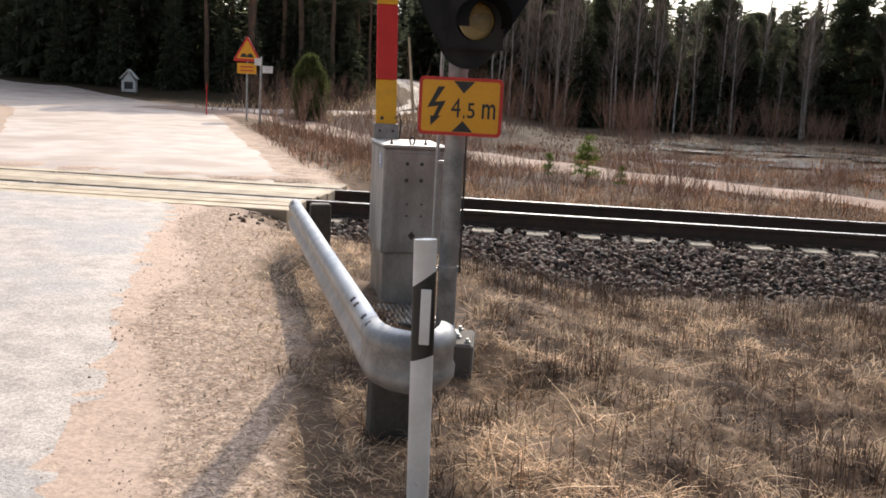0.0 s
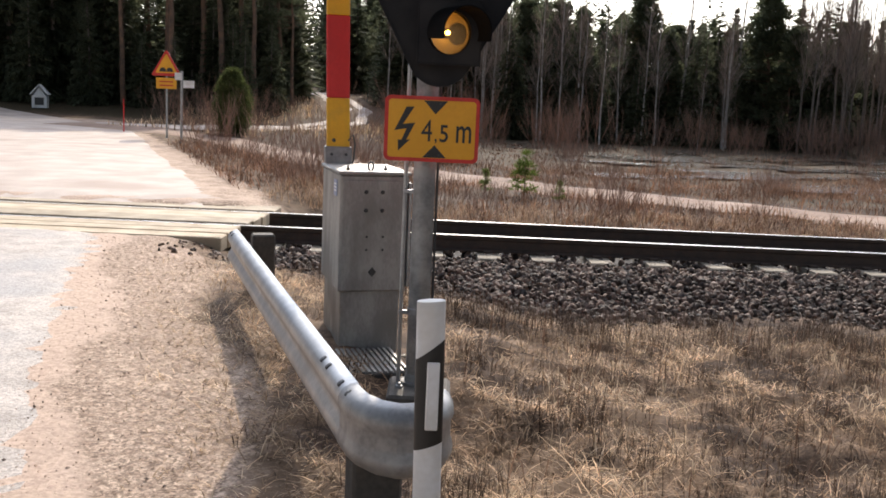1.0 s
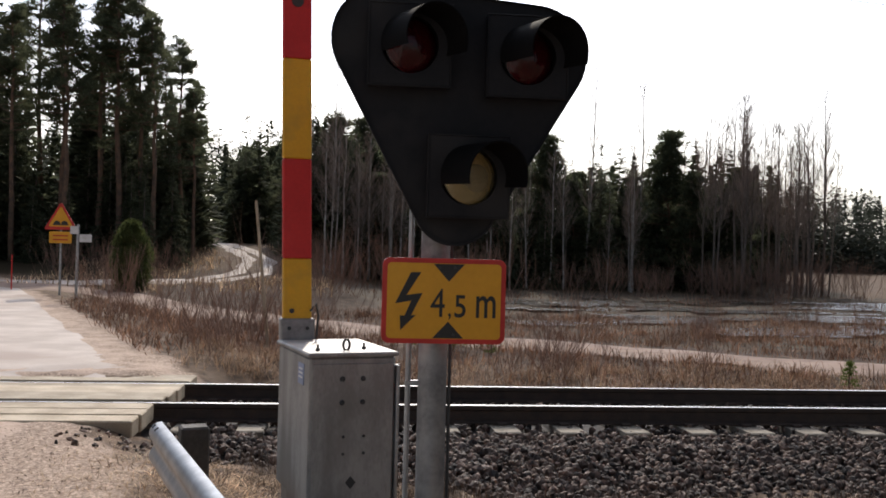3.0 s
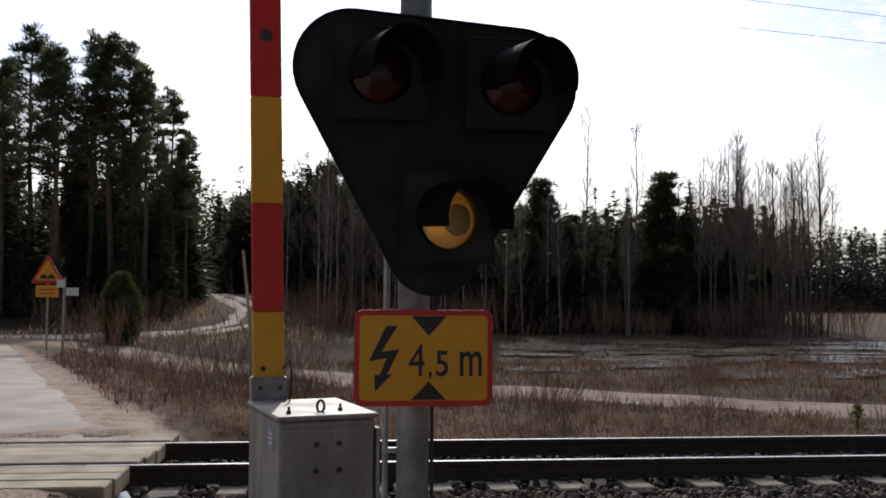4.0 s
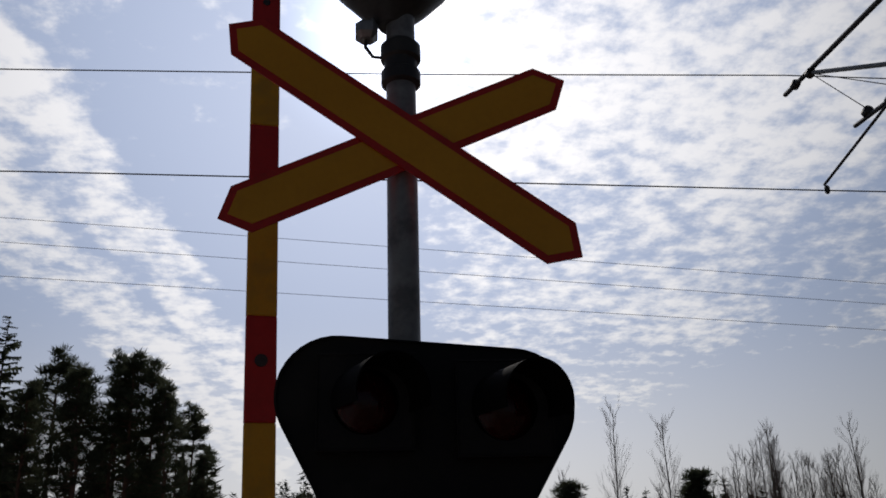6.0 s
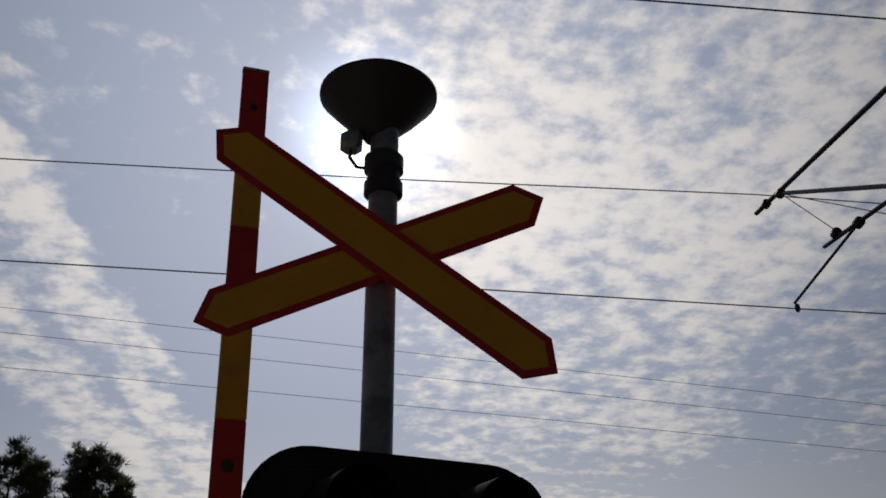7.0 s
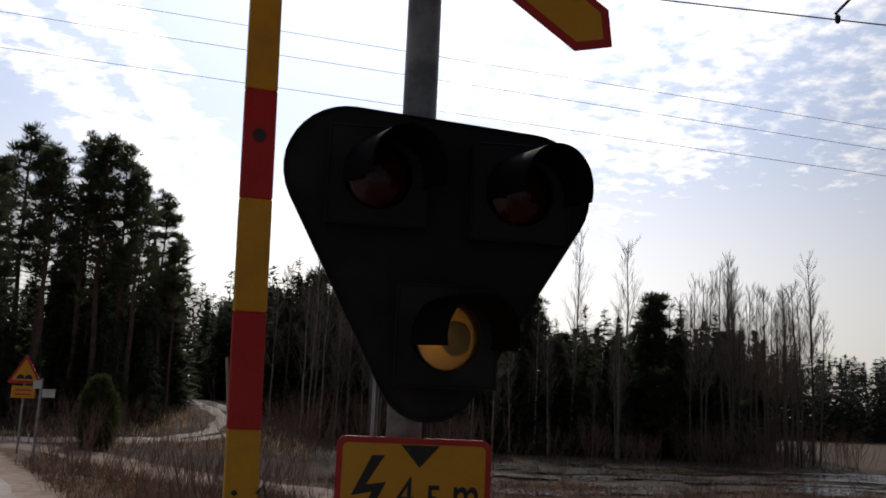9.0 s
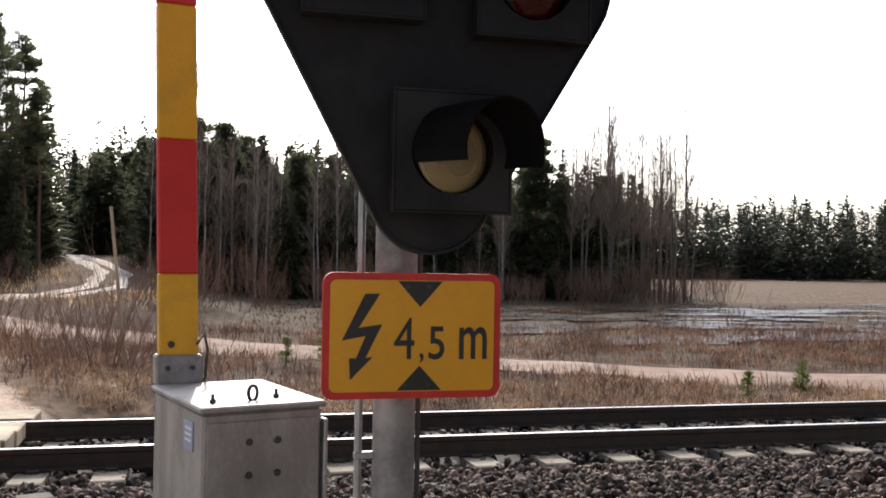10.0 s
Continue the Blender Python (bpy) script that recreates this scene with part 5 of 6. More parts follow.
def build_grass():
    p = clumped(95000, -2.4, 7.5, -11.5, -2.35, 1200, 0.22, lambda x, y: ((x - road_edge(y)) / 1.044 > 0.85 + np.abs(RNG.normal(0, 0.25, len(x)))) & ~((np.abs(x + 0.25) < 0.45) & (np.abs(y + 4.75) < 0.45)))
    n = len(p)
    blades("matted_grass", p, RNG.uniform(0.04, 0.15, n), RNG.uniform(0.003, 0.007, n), RNG.uniform(0.95, 1.52, n), THATCH, "matted brown dead grass covering the verge", lift=0.008)
    p = clumped(13000, -1.5, 7.0, -11.3, -2.4, 300, 0.25, lambda x, y: verge(x, y) & (mottle(x, y) > RNG.normal(0.05, 0.25, len(x))))
    n = len(p)
    arched("long_dry_grass", p, RNG.uniform(0.07, 0.24, n), RNG.uniform(0.002, 0.006, n), BLEACHED, "long arching strands of bleached dry grass")
    p = clumped(700, -0.6, 7.0, -11, -2.4, 45, 0.14, verge)
    n = len(p)
    blades("dead_stems", p, RNG.uniform(0.15, 0.40, n), RNG.uniform(0.004, 0.007, n), RNG.uniform(0.0, 0.75, n), REED, "thin upright dead brown stems")
    p = clumped(70000, -1.7, 7.5, -11.5, -2.35, 600, 0.17, lambda x, y: verge(x, y) & (mottle(x, y) - 0.3 * smoothstep(1.5, 3.5, x) > RNG.normal(0.0, 0.2, len(x))))
    n = len(p)
    blades("dry_grass", p, RNG.uniform(0.06, 0.24, n), RNG.uniform(0.003, 0.008, n), RNG.uniform(1.15, 1.56, n), STRAW, "flattened straw-coloured dry grass on the verge", lift=0.013)
    p = clumped(75000, -0.9, 7.5, -11.5, -2.2, 300, 0.16, lambda x, y: verge(x, y) & (mottle(x, y) - 0.3 * smoothstep(1.5, 3.5, x) < RNG.normal(0.05, 0.25, len(x))))
    n = len(p)
    blades("dead_weeds", p, RNG.uniform(0.04, 0.20, n), RNG.uniform(0.002, 0.006, n), RNG.uniform(0.2, 1.45, n), WEED, "brown dead weeds and stalks in the grass")
    p = clumped(24000, -3.2, 0.5, -11, -1.2, 420, 0.17, lambda x, y: ((x - road_edge(y)) / 1.044 > 0.38 + np.abs(RNG.normal(0, 0.30, len(x)))) & ((x - road_edge(y)) / 1.044 < 1.5))
    n = len(p)
    blades("sparse_grass", p, RNG.uniform(0.03, 0.11, n), RNG.uniform(0.003, 0.007, n), RNG.uniform(1.1, 1.5, n), BLEACHED, "sparse dead grass on the gravel shoulder", lift=0.011)
    p = clumped(11000, -0.1, 7.2, -10.5, -2.8, 75, 0.12, verge)
    n = len(p)
    blades("weed_clumps", p, RNG.uniform(0.08, 0.28, n), RNG.uniform(0.002, 0.005, n), RNG.uniform(0.1, 1.1, n), WEED, "dark upright clumps of dead weeds in the straw")
    p = clumped(9000, -1.0, 9.0, -3.5, -2.25, 120, 0.16, None)
    n = len(p)
    blades("ballast_weeds", p, RNG.uniform(0.06, 0.24, n), RNG.uniform(0.002, 0.005, n), RNG.uniform(0.1, 1.2, n), WEED, "dark dead weeds along the foot of the ballast", lift=0.06)
    p = clumped(110, 0.0, 7, -11, -2.6, 90, 0.5, verge)
    n = len(p)
    blades("fallen_stalks", p, RNG.uniform(0.3, 0.8, n), RNG.uniform(0.004, 0.008, n), RNG.uniform(1.25, 1.5, n), STRAW, "long pale dead stalks fallen over the grass", lift=0.05)
    p = clumped(46000, -7, 26, 3.4, 18, 460, 0.30, track_gap)
    n = len(p)
    blades("bank_grass", p, RNG.uniform(0.15, 0.42, n), RNG.uniform(0.008, 0.018, n), RNG.uniform(0.4, 1.45, n), BANKGRASS, "tufts of pale dead grass beyond the track")
    p = clumped(22000, -7, 26, 4.2, 20, 420, 0.35, track_gap)
    n = len(p)
    blades("dead_stalks", p, RNG.uniform(0.14, 0.42, n), RNG.uniform(0.006, 0.013, n), RNG.uniform(0.25, 1.3, n), REED, "reddish-brown dead stalks beyond the track")
    p = clumped(9000, 1, 45, 13, 33, 240, 0.5, track_gap)
    n = len(p)
    blades("bog_tussocks", p, RNG.uniform(0.08, 0.26, n), RNG.uniform(0.02, 0.045, n), RNG.uniform(0.4, 1.4, n), REED, "brown tussocks in the flooded bog")
    p = clumped(20000, -2.4, 18, 3.0, 6.2, 230, 0.16, track_gap)
    n = len(p)
    blades("trackside_tufts", p, RNG.uniform(0.12, 0.36, n), RNG.uniform(0.005, 0.012, n), RNG.uniform(0.5, 1.5, n), TUFT, "pale fluffy tufts of dead grass by the ballast", lift=0.02)
    # hillside grass beside the hill road
    p = clumped(6000, -12, -0.5, 23, 48, 160, 0.6, track_gap)
    n = len(p)
    blades("hillside_grass", p, RNG.uniform(0.2, 0.5, n), RNG.uniform(0.02, 0.04, n), RNG.uniform(0.1, 1.1, n), STRAW, "dry grass on the slope by the hill road")


def twig_strip(vs, fs, a, b, w0, w1, side):
    k = len(vs)
    vs += [a - side * w0, a + side * w0, b + side * w1, b - side * w1]
    fs.append((k, k + 1, k + 2, k + 3))


def rand_dir(rng, up):
    a = rng.uniform(0, 6.283)
    return Vector((math.cos(a) * math.cos(up), math.sin(a) * math.cos(up), math.sin(up)))


def branch(vs, fs, rng, p, d, ln, w, depth, splits, up=0.25):
    """A bare bough of flat strips in two crossed planes, forking."""
    q = p + d * ln
    side = d.cross(Vector((rng.uniform(-1, 1), rng.uniform(-1, 1), rng.uniform(-1, 1)))).normalized()
    twig_strip(vs, fs, p, q, w, w * 0.55, side)
    if depth == 0:
        return
    for i in range(splits):
        t = rng.uniform(0.35, 1.0)
        nd = (d + Vector((rng.uniform(-1, 1), rng.uniform(-1, 1), rng.uniform(-0.5, 1))) * 0.42 + Vector((0, 0, up))).normalized()
        branch(vs, fs, rng, p.lerp(q, t), nd, ln * rng.uniform(0.45, 0.75), w * 0.55, depth - 1, splits, up)


def make_birch(seed, h, trunk_mat, dense):
    rng = random.Random(seed)
    t = thing("birch", "", "tree")
    pts, n = [], 9
    x = y = 0.0
    for i in range(n + 1):
        pts.append((x, y, h * i / n - (0.3 if i == 0 else 0)))
        x += rng.uniform(-0.05, 0.05) * h / 9; y += rng.uniform(-0.05, 0.05) * h / 9
    r0 = 0.0055 * h + 0.01
    Geo().tube(pts, [r0 * (1 - 0.9 * i / n) + 0.006 for i in range(n + 1)], 7).put("trunk", trunk_mat, t, "", True)
    vs, fs = [], []
    for k in range(dense):
        f = rng.uniform(0.33, 0.98)
        i = min(int(f * n), n - 1)
        p = Vector(pts[i]).lerp(Vector(pts[i + 1]), f * n - i)
        ln = h * 0.12 * (1.15 - f) + 0.22
        branch(vs, fs, rng, p, rand_dir(rng, rng.uniform(0.75, 1.3)), ln * rng.uniform(0.7, 1.3), 0.008, 2, 4, 0.3)
    Geo().add(vs, fs).put("crown", TWIG, t, "bare fine twigs")
    return t


def make_spruce(seed, h, material=None, low=0.06, wide=0.19):
    rng = random.Random(seed)
    t = thing("spruce", "", "tree")
    Geo().tube([(0, 0, -0.3), (0, 0, h * 0.5), (0, 0, h)], [0.013 * h + 0.02, 0.008 * h, 0.008], 7).put("trunk", BARK, t, "", True)
    vs, fs = [], []
    z = h * low
    while z < h * 0.985:
        f = z / h
        reach = h * wide * (1 - f) ** 0.85 + 0.12
        for k in range(rng.randint(6, 9)):
            a = rng.uniform(0, 6.283)
            ln = reach * rng.uniform(0.6, 1.15)
            d = Vector((math.cos(a), math.sin(a), rng.uniform(-0.45, -0.05) + 0.5 * f))
            side = Vector((-math.sin(a), math.cos(a), 0))
            p = Vector((0, 0, z + rng.uniform(-0.1, 0.1)))
            steps = 5
            for s in range(steps):
                u0 = (s + 0.2) / steps
                c = p + d * ln * u0
                c.z -= 0.12 * ln * u0 * u0
                w = ln * 0.34 * (1 - u0 * 0.65) * rng.uniform(0.6, 1.25)
                for e in (-1, 1):
                    tip = c + d * (ln * 0.26) + side * (e * w) - Vector((0, 0, rng.uniform(0.0, 0.16) * ln))
                    k0 = len(vs)
                    vs += [c, c + d * (ln * 0.22), tip]
                    fs.append((k0, k0 + 1, k0 + 2))
                    hang = c.lerp(tip, 0.6)
                    vs += [c, hang, hang - Vector((rng.uniform(-.05, .05), rng.uniform(-.05, .05), ln * rng.uniform(0.10, 0.24)))]
                    fs.append((k0 + 3, k0 + 4, k0 + 5))
        z += h * rng.uniform(0.020, 0.034) + 0.03
    Geo().add(vs, fs).put("crown", material or NEEDLE, t, "dense dark green needles")
    return t


def needle_clump(vs, fs, rng, c, r, count):
    for _ in range(count):
        d = rand_dir(rng, rng.uniform(-0.5, 1.3))
        p = c + Vector((d.x, d.y, d.z * 0.6)) * r * rng.uniform(0.1, 0.8)
        d2 = (d + Vector((rng.uniform(-1, 1), rng.uniform(-1, 1), rng.uniform(-0.3, 0.9))) * 0.7).normalized()
        side = d2.cross(Vector((rng.uniform(-1, 1), rng.uniform(-1, 1), rng.uniform(-1, 1)))).normalized()
        k = len(vs)
        ln = r * rng.uniform(0.35, 0.75)
        vs += [p - side * ln * 0.11, p + side * ln * 0.11, p + d2 * ln]
        fs.append((k, k + 1, k + 2))


def make_pine(seed, h, bare=0.45, clumps=66):
    rng = random.Random(seed)
    t = thing("pine", "", "tree")
    pts = [(rng.uniform(-0.08, 0.08) * i / 3, rng.uniform(-0.08, 0.08) * i / 3, h * i / 8 - (0.3 if i == 0 else 0)) for i in range(9)]
    limbs, vs, fs = Geo().tube(pts, [(0.012 * h) * (1 - 0.85 * i / 8) + 0.01 for i in range(9)], 8), [], []
    for k in range(clumps):
        f = bare + (1 - bare) * rng.random() ** 0.8
        i = min(int(f * 8), 7)
        p = Vector(pts[i]).lerp(Vector(pts[i + 1]), f * 8 - i)
        g = (f - bare) / (1 - bare)
        ln = h * (0.16 if h > 10 else 0.23) * (1.0 - 0.86 * g) * rng.uniform(0.4, 1.25) + 0.15
        d = rand_dir(rng, rng.uniform(-0.15, 0.5))
        q = p + d * ln
        limbs.tube([p, p.lerp(q, 0.5) + Vector((0, 0, -0.05 * ln)), q], [0.035, 0.02, 0.008], 4, False)
        for s in range(3):
            c = p.lerp(q, rng.uniform(0.55, 1.1)) + Vector((rng.uniform(-.25, .25), rng.uniform(-.25, .25), rng.uniform(-.05, .25)))
            needle_clump(vs, fs, rng, c, rng.uniform(0.28, 0.55), 54)
    for k in range(14):
        f = rng.uniform(0.12, bare)
        p = Vector((0, 0, h * f)); d = rand_dir(rng, rng.uniform(-0.3, 0.2))
        limbs.tube([p, p + d * rng.uniform(0.3, 1.0)], [0.016, 0.005], 3, False)
    limbs.put("trunk", PINEBARK, t, "reddish trunk with limbs")
    Geo().add(vs, fs).put("crown", PINENEEDLE, t, "clumped dark green needles")
    return t


def make_bush(seed, h, stems, name="bush"):
    rng = random.Random(seed)
    t = thing(name, "", "shrub")
    vs, fs = [], []
    for k in range(stems):
        p = Vector((rng.gauss(0, 0.16 * h), rng.gauss(0, 0.16 * h), -0.05))
        d = rand_dir(rng, rng.uniform(0.85, 1.45))
        branch(vs, fs, rng, p, d, h * rng.uniform(0.45, 0.8), 0.008, 2, 3, 0.35)
    Geo().add(vs, fs).put("crown", SHRUB, t, "thin reddish-brown bare twigs")
    return t


def make_young_pine(seed, h):
    rng = random.Random(seed)
    t = thing("young_pine", "", "tree")
    Geo().tube([(0, 0, -0.05), (0, 0, h * 0.9)], [0.02, 0.008], 6).put("trunk", PINEBARK, t)
    vs, fs = [], []
    for k in range(26):
        f = rng.uniform(0.15, 1.0)
        a = rng.uniform(0, 6.283); r = h * 0.28 * (1.1 - f)
        needle_clump(vs, fs, rng, Vector((math.cos(a) * r, math.sin(a) * r, h * f)), h * 0.16, 46)
    Geo().add(vs, fs).put("crown", JUNIPER, t, "fresh bright green needles")
    return t


def make_juniper(seed, h, r):
    rng = random.Random(seed)
    t = thing("juniper", "", "shrub")
    Geo().tube([(0, 0, -0.1), (0, 0, h * 0.8)], [0.06, 0.02], 6).put("trunk", BARK, t)
    vs, fs = [], []
    for k in range(420):
        f = rng.random()
        rr = r * (math.sin(math.pi * min(1, 0.18 + f * 0.82)) ** 0.6) * rng.uniform(0.6, 1.05)
        a = rng.uniform(0, 6.283)
        c = Vector((math.cos(a) * rr, math.sin(a) * rr, h * f * 0.94 + 0.05))
        needle_clump(vs, fs, rng, c, 0.24, 40)
    Geo().add(vs, fs).put("crown", OLIVE, t, "dense olive-green foliage")
    return t


def stand(sources, label, group, spots, rng, hmin=0.85, hmax=1.15):
    """Plant copies of the source trees at spots (x, y, scale)."""
    for i, (x, y, s) in enumerate(spots):
        src = sources[i % len(sources)]
        o = copy_thing(src, pose(x, y, float(land(x, y)) - 0.05, rng.uniform(-1.5, 1.5), rng.uniform(-1.5, 1.5), rng.uniform(0, 360)))
        k = s * rng.uniform(hmin, hmax)
        o.scale = (k * rng.uniform(0.9, 1.1),) * 2 + (k,)
        tagged(o, label, group=group)


def patch(rng, n, x0, x1, y0, y1, s0=1.0, s1=1.0, off=True):
    out = []
    for _ in range(n):
        for _try in range(8):
            x, y = rng.uniform(x0, x1), rng.uniform(y0, y1)
            if not off or track_gap(np.array(x), np.array(y)):
                out.append((x, y, rng.uniform(s0, s1)))
                break
    return out


def drop(things):
    for t in things:
        for o in (*t.children_recursive, t):
            bpy.data.objects.remove(o)


def build_trees():
    rng = random.Random(21)
    birches = [make_birch(31 + i, 8.0, BIRCHBARK, 58) for i in range(4)]
    greys = [make_birch(51 + i, 8.0, BARK, 54) for i in range(3)]
    spruces = [make_spruce(61 + i, 8.0, wide=0.17 + 0.03 * i) for i in range(3)]
    pines = [make_pine(71 + i, 15.0, 0.38 + 0.06 * i) for i in range(4)]
    smallpines = [make_pine(81 + i, 8.0, 0.10, 110) for i in range(2)]
    bushes = [make_bush(91 + i, 1.5, 16) for i in range(4)]
    # tall pine stand to the left of the hill road
    L1, G1 = "tall pine with a bare trunk and a clumped dark crown", "trees of the tall pine stand"
    stand(pines, L1, G1, [(-17.2, 41.5, .80), (-15.6, 37, .80), (-14.0, 39, .87), (-12.9, 36, .79), (-12.4, 40, .91), (-11.0, 38.5, .92), (-10.4, 40.5, .89), (-9.3, 38, .76), (-8.5, 41, .72), (-7.7, 40, .58), (-16.4, 44, .95), (-20.5, 41, .92), (-22.5, 43, .95), (-25, 41, .95), (-28, 44, 1), (-32, 46, 1), (-36, 50, 1), (-13.4, 44, .86), (-10.0, 45, .72)], rng, 0.97, 1.03)
    L2, G2 = "dark green spruce with dense hanging branches", "spruces of the forest"
    stand(spruces, L2, G2, [(-21.4, 40, 2.0), (-23.6, 41, 2.05), (-19.7, 42.5, 1.75), (-21.5, 38, 1.5), (-19.8, 39, 1.7), (-24, 39, 1.6), (-27, 40, 1.7), (-31, 42, 1.8), (-36, 45, 1.9), (-17.8, 38, 1.0), (-15.8, 41, .8), (-13.4, 41.5, .75), (-11.8, 42, .8), (-10, 36, .5), (-14.6, 36.5, .5), (-12.3, 34.5, .45), (-17, 36.5, .6), (-20, 36.5, .8), (-9.2, 35, .55), (-8.2, 36.5, .5), (-23, 36.5, .7), (-26, 37.5, .7), (-29.5, 39.5, .8), (-42, 50, 2), (-48, 55, 2)], rng)
    stand(spruces[2:], L2, G2, [(-18.7, 41, 2.02), (-20.6, 40, 1.85), (-17.3, 39.6, 1.30), (-19.6, 38.6, 1.2), (-22.2, 39, 1.6), (-16.0, 38.6, 0.95)], rng, 1.0, 1.0)
    stand(spruces, L2, G2, patch(rng, 34, -38, -12, 44, 56, 1.0, 1.6), rng)
    stand(spruces, L2, G2, patch(rng, 26, -24, -8.5, 38, 46, 0.45, 0.9), rng)
    # behind the hill road
    stand(spruces + smallpines, L2, G2, patch(rng, 44, -16, 3, 56, 74, 0.75, 1.0) + patch(rng, 12, -2, 7, 42, 50, 0.85, 1.1), rng)
    stand(birches + greys, "slender bare birch in the forest", "birches of the forest", patch(rng, 10, -3, 6, 40, 48, 0.8, 1.05), rng)
    # forest edge across the bog
    stand(spruces, L2, G2, patch(rng, 40, 0, 20, 37.5, 44, 0.55, 0.95) + patch(rng, 30, -2, 26, 43, 50, 0.68, 0.9), rng)
    stand(smallpines, "bushy green pine at the forest edge", "pines of the forest edge", [(17.3, 40, 1.0), (18.0, 38.5, .75), (20.8, 39.0, .72), (15.5, 41, .8), (10.5, 40, .85), (7.5, 41, .8)] + patch(rng, 10, 0, 20, 40, 46, 0.65, 0.85), rng)
    stand(birches, "slender bare birch with a pale trunk", "birches of the forest edge", [(9.2, 38.0, .98), (11.0, 37.6, .9), (7.1, 37, .95), (5.2, 37.5, .9), (3.4, 38, .9), (1.2, 40, .95), (6.0, 36.6, .8), (-0.5, 38, .9), (2.2, 36.8, .8), (14.4, 37.6, .8), (-1.0, 36, .95), (8.0, 36.2, .85)] + patch(rng, 16, -1, 18, 36.5, 42, 0.75, 1.0), rng)
    stand(birches[:2], "tall slender bare birch with a pale trunk", "birches of the forest edge", [(12.43, 39.0, 1.45), (15.72, 40.5, 1.42), (-0.7, 42.0, 1.42), (10.4, 40.2, 1.08), (6.3, 39.0, 1.12)], rng, 1.0, 1.0)
    stand(greys, "slender grey bare alder in a thicket", "alders of the thicket", patch(rng, 46, 18.0, 25.0, 35, 41, 0.94, 1.18), rng)
    stand(greys + birches, "slender bare tree of the thicket", "alders of the thicket", patch(rng, 8, 0, 18, 35, 41, 0.5, 0.85), rng)
    # shrubs
    L3, G3 = "leafless reddish-brown shrub on the grassy bank", "shrubs on the bank"
    stand(bushes, L3, G3, [(-4.9, 11.5, .8), (-4.2, 10.2, .9), (-3.6, 8.8, .85), (-2.7, 7.6, 1.0), (-1.9, 6.2, .9), (-1.5, 7.8, 1.1), (-0.9, 5.2, .7), (-5.6, 13.5, .9), (-6.4, 14.6, .7), (-2.2, 10.0, .8), (-0.6, 8.2, .9), (0.4, 6.5, .6), (-1.2, 4.4, .7), (-3.1, 6.6, .6), (-2.4, 5.2, .55), (-1.7, 9.4, .8), (-3.0, 11.2, .8), (-4.4, 8.2, .6), (-0.2, 4.6, .5), (0.9, 5.0, .45), (-2.0, 3.9, .5)], rng)
    stand(bushes, L3, G3, patch(rng, 26, -3, 8, 22, 33, 0.9, 1.6) + patch(rng, 14, 8, 20, 31, 35, 0.8, 1.3) + patch(rng, 22, 17, 25.5, 33, 36, 1.0, 1.6) + patch(rng, 70, -3, 22, 4.2, 19, 0.30, 0.65) + patch(rng, 10, -13, -6, 27, 33, 0.8, 1.2), rng)
    j = make_juniper(5, 2.4, 0.6)
    j.matrix_world = pose(-7.4, 24.2, float(land(-7.4, 24.2)) - 0.03)
    tagged(j, "olive-green columnar juniper by the side road", "shrub")
    for i, (x, y, h) in enumerate(((1.95, 8.9, 0.95), (1.15, 9.2, 0.5), (7.4, 4.2, 0.45), (8.6, 4.6, 0.5), (2.6, 8.3, 0.4))):
        t = make_young_pine(40 + i, h)
        t.matrix_world = pose(x, y, float(land(x, y)) - 0.02)
        tagged(t, "small bright green pine sapling in dry grass", "tree", "pine saplings")
    drop(birches + greys + spruces + pines + smallpines + bushes)


def conifer(vs, fs, rng, x, y, z0, h, wide, count, rounder):
    """A distant conifer of many small drooping sprays."""
    for k in range(count):
        f = rng.random() ** 1.15
        top = (1 - f) ** (0.55 if rounder else 0.9)
        r = h * wide * top * rng.uniform(0.35, 1.0) + 0.08
        a = rng.uniform(0, 6.283)
        ca, sa = math.cos(a), math.sin(a)
        c = Vector((x + ca * r * 0.55, y + sa * r * 0.55, z0 + h * (0.04 + 0.96 * f)))
        ln = (h * rng.uniform(0.035, 0.075) + 0.12) * (1.0 - 0.5 * f)
        d = Vector((ca, sa, rng.uniform(-0.6, 0.5)))
        w = Vector((-sa, ca, rng.uniform(-0.4, 0.4))) * ln * 0.42
        i = len(vs)
        vs += [c - d * ln * 0.4 - w, c - d * ln * 0.4 + w, c + d * ln + Vector((0, 0, 0.2 * ln))]
        fs.append((i, i + 1, i + 2))
    i = len(vs)
    vs += [(x - 0.07, y, z0 + h * 0.7), (x + 0.07, y, z0 + h * 0.7), (x, y, z0 + h * 1.03)]
    fs.append((i, i + 1, i + 2))


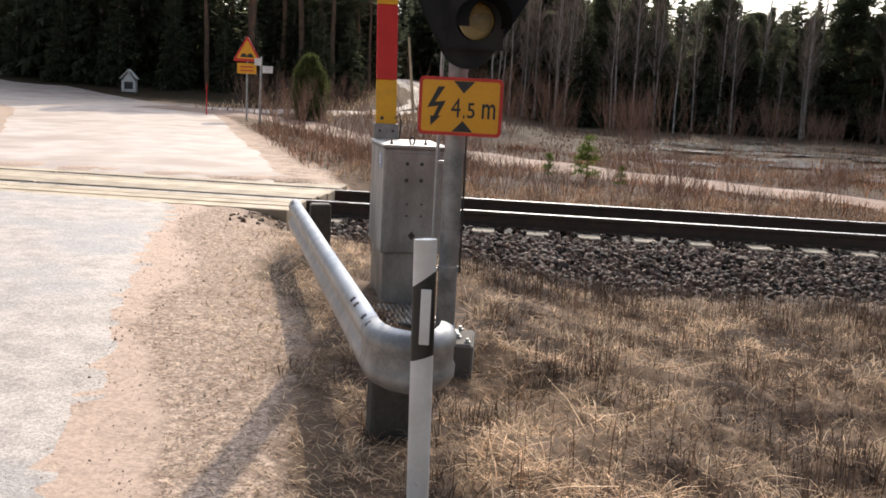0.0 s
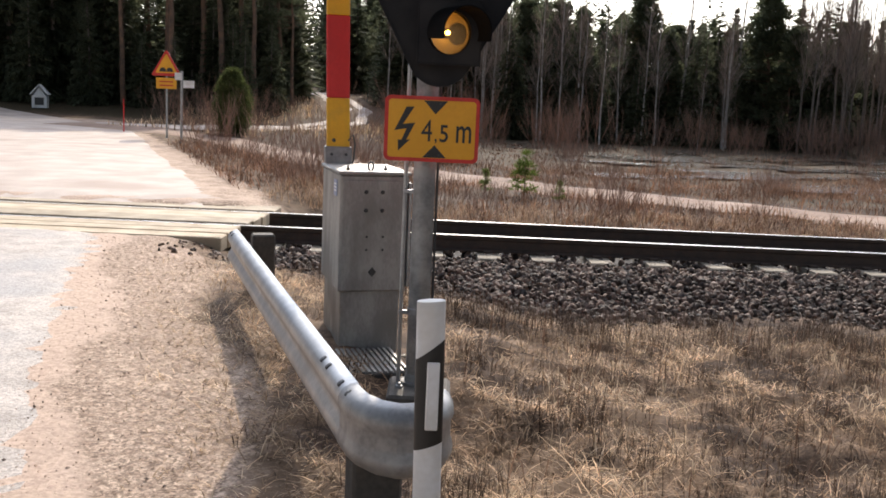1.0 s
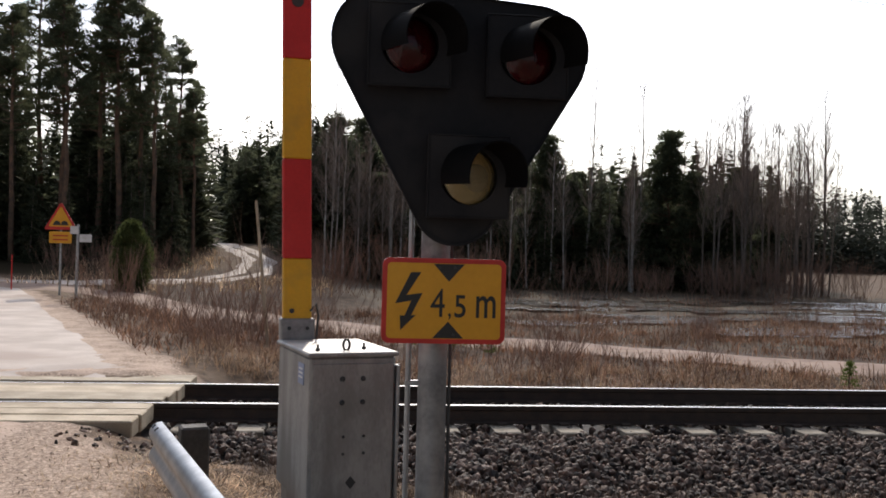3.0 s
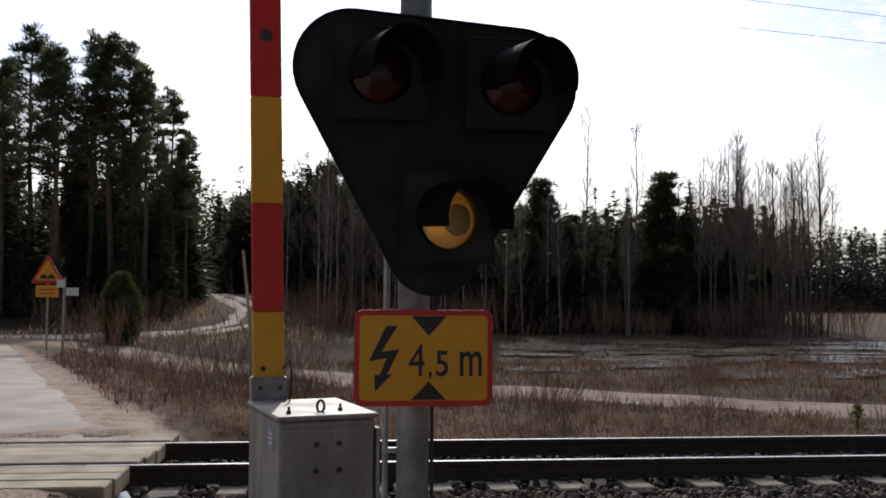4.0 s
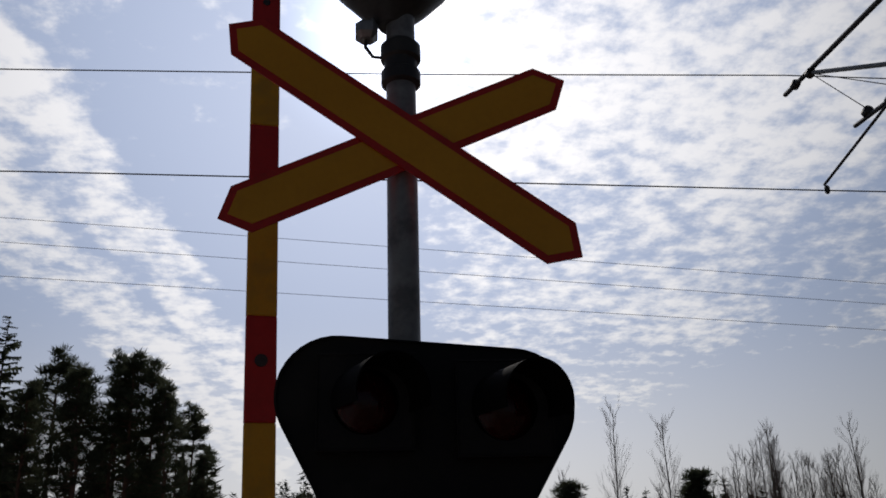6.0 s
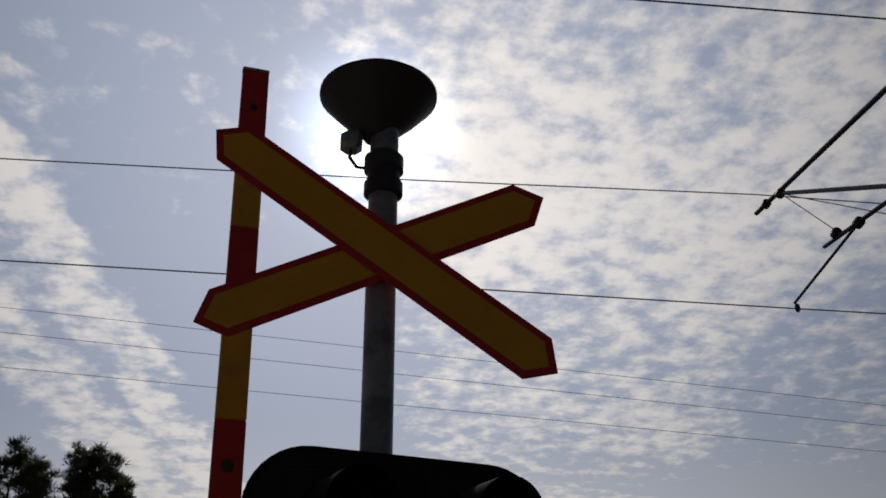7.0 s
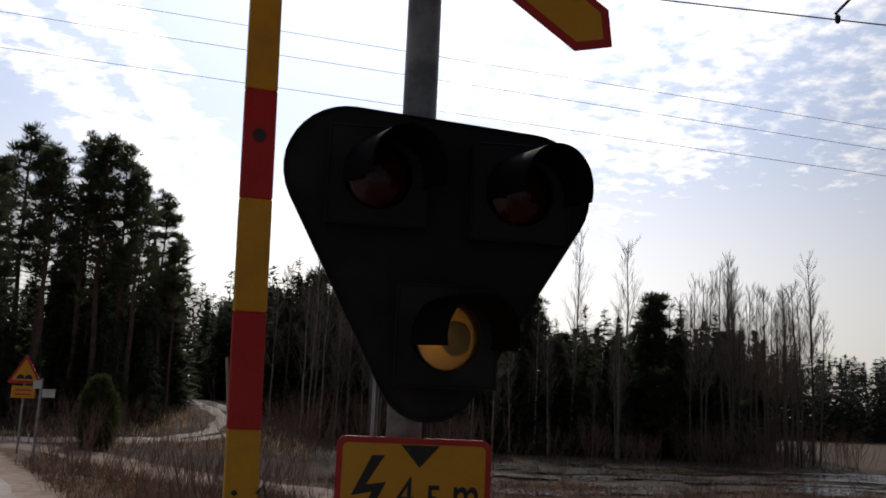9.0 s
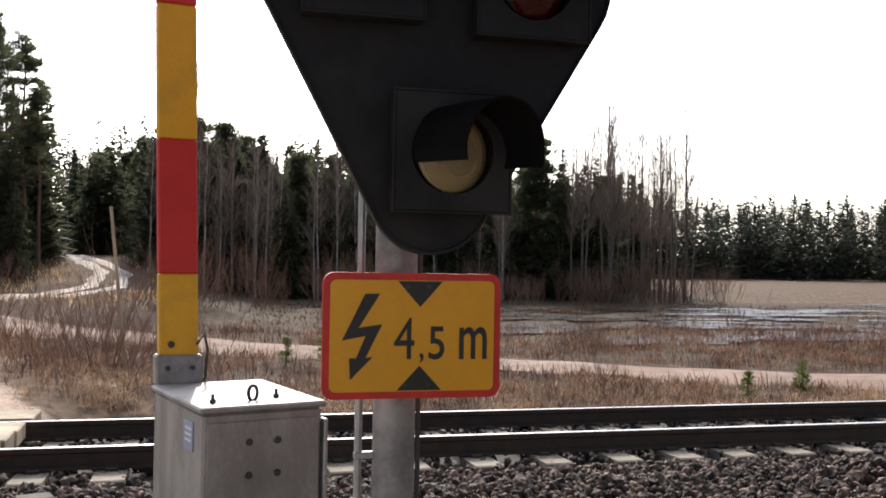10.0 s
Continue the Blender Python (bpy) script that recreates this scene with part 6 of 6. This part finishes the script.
def build_far_woods():
    """The deep forest behind the first rows, and the woods beyond the fields, too many to count."""
    rng = random.Random(77)
    vs, fs = [], []
    for n, x0, x1, y0, y1, h0, h1 in ((120, -46, -8, 43, 60, 7.0, 10.5), (170, -3.5, 27, 43, 58, 5.6, 7.7), (50, -3.5, 7, 43, 56, 6.6, 8.6), (70, -24, -3, 66, 82, 6.4, 8.4), (60, -60, -36, 40, 60, 10, 15)):
        for _ in range(n):
            x, y = rng.uniform(x0, x1), rng.uniform(y0, y1)
            lane = np.interp(y, [34, 40, 47, 55, 64, 80], [-4.2, -4.3, -6.4, -9.5, -13, -16])
            if abs(x - lane) < 2.4 and y < 66:
                continue
            conifer(vs, fs, rng, x, y, float(land(x, y)) - 0.2, rng.uniform(h0, h1), rng.uniform(0.18, 0.27), 560, rng.random() < 0.3)
    o = Geo().add(vs, fs).put("deep_forest", NEEDLE)
    tagged(o, "dense dark conifer forest behind the first trees", "forest", kind="stuff")
    vs, fs = [], []
    spots = [(rng.uniform(40, 230), rng.uniform(90, 122)) for _ in range(1000)] + [(rng.uniform(-120, 60), rng.uniform(95, 130)) for _ in range(260)] + [(rng.uniform(-130, -40), rng.uniform(60, 110)) for _ in range(160)]
    for x, y in spots:
        h = rng.uniform(8.8, 10.8) if x > 30 else rng.uniform(9, 14)
        z0 = float(land(x, y)) - 0.2
        if x > 40:
            z0 = min(z0, 0.5)
        conifer(vs, fs, rng, x, y, z0, h, rng.uniform(0.28, 0.38), 250, rng.random() < 0.7)
    o = Geo().add(vs, fs).put("far_woods", FARNEEDLE)
    tagged(o, "distant dark conifer forest along the skyline", "forest", kind="stuff")


def build_water():
    rng = random.Random(15)
    spots = [(8.2, 25.5, 2.6, 0.7), (12.0, 26.5, 2.6, .6), (6.4, 22, 1.8, .6), (14.0, 14.5, 2.6, .9), (11.2, 13.8, 1.9, .7), (17.5, 15, 2.6, .8), (16, 19, 3, .7), (21, 25, 3.2, .8), (25, 28, 4, .9), (10, 19, 2.2, .7), (27, 20, 4, 1), (33, 27, 5, 1.2), (19, 29.5, 3, .6), (13.5, 22.5, 2.2, .6), (8.8, 17, 1.4, .5), (22, 17, 2.4, .8), (40, 34, 7, 1.2), (30, 15.5, 4, 1)]
    spots += [(rng.uniform(5, 26), rng.uniform(13.5, 30), rng.uniform(0.5, 1.8), rng.uniform(0.25, 0.6)) for _ in range(46)]
    spots = [(x, y, rx * 1.15, ry * 1.3) for x, y, rx, ry in spots if x + (y - 16) * 0.3 > 4]
    for x, y, rx, ry in spots:
        n = 44
        ph = [rng.uniform(0, 6.28) for _ in range(4)]
        pts = []
        for k in range(n):
            a = 2 * math.pi * k / n
            r = 1 + 0.28 * math.sin(2 * a + ph[0]) + 0.22 * math.sin(5 * a + ph[1]) + 0.16 * math.sin(9 * a + ph[2]) + 0.1 * math.sin(14 * a + ph[3])
            pts.append((x + rx * r * math.cos(a), y + ry * r * math.sin(a)))
        z = max(float(land(px, py)) for px, py in pts) + 0.012
        o = Geo().add([(px, py, z) for px, py in pts], [tuple(range(n))]).put("water", WATER)
        tagged(o, "shallow bog water glinting between tussocks", "water", kind="structure")


build_water()
build_trees()
build_far_woods()
build_grass()
build_pebbles()
build_ballast()


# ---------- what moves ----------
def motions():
    """The amber lamp blinks: its bulb moves forward into the reflector and back into an added cup, in place of
    switching.
    """
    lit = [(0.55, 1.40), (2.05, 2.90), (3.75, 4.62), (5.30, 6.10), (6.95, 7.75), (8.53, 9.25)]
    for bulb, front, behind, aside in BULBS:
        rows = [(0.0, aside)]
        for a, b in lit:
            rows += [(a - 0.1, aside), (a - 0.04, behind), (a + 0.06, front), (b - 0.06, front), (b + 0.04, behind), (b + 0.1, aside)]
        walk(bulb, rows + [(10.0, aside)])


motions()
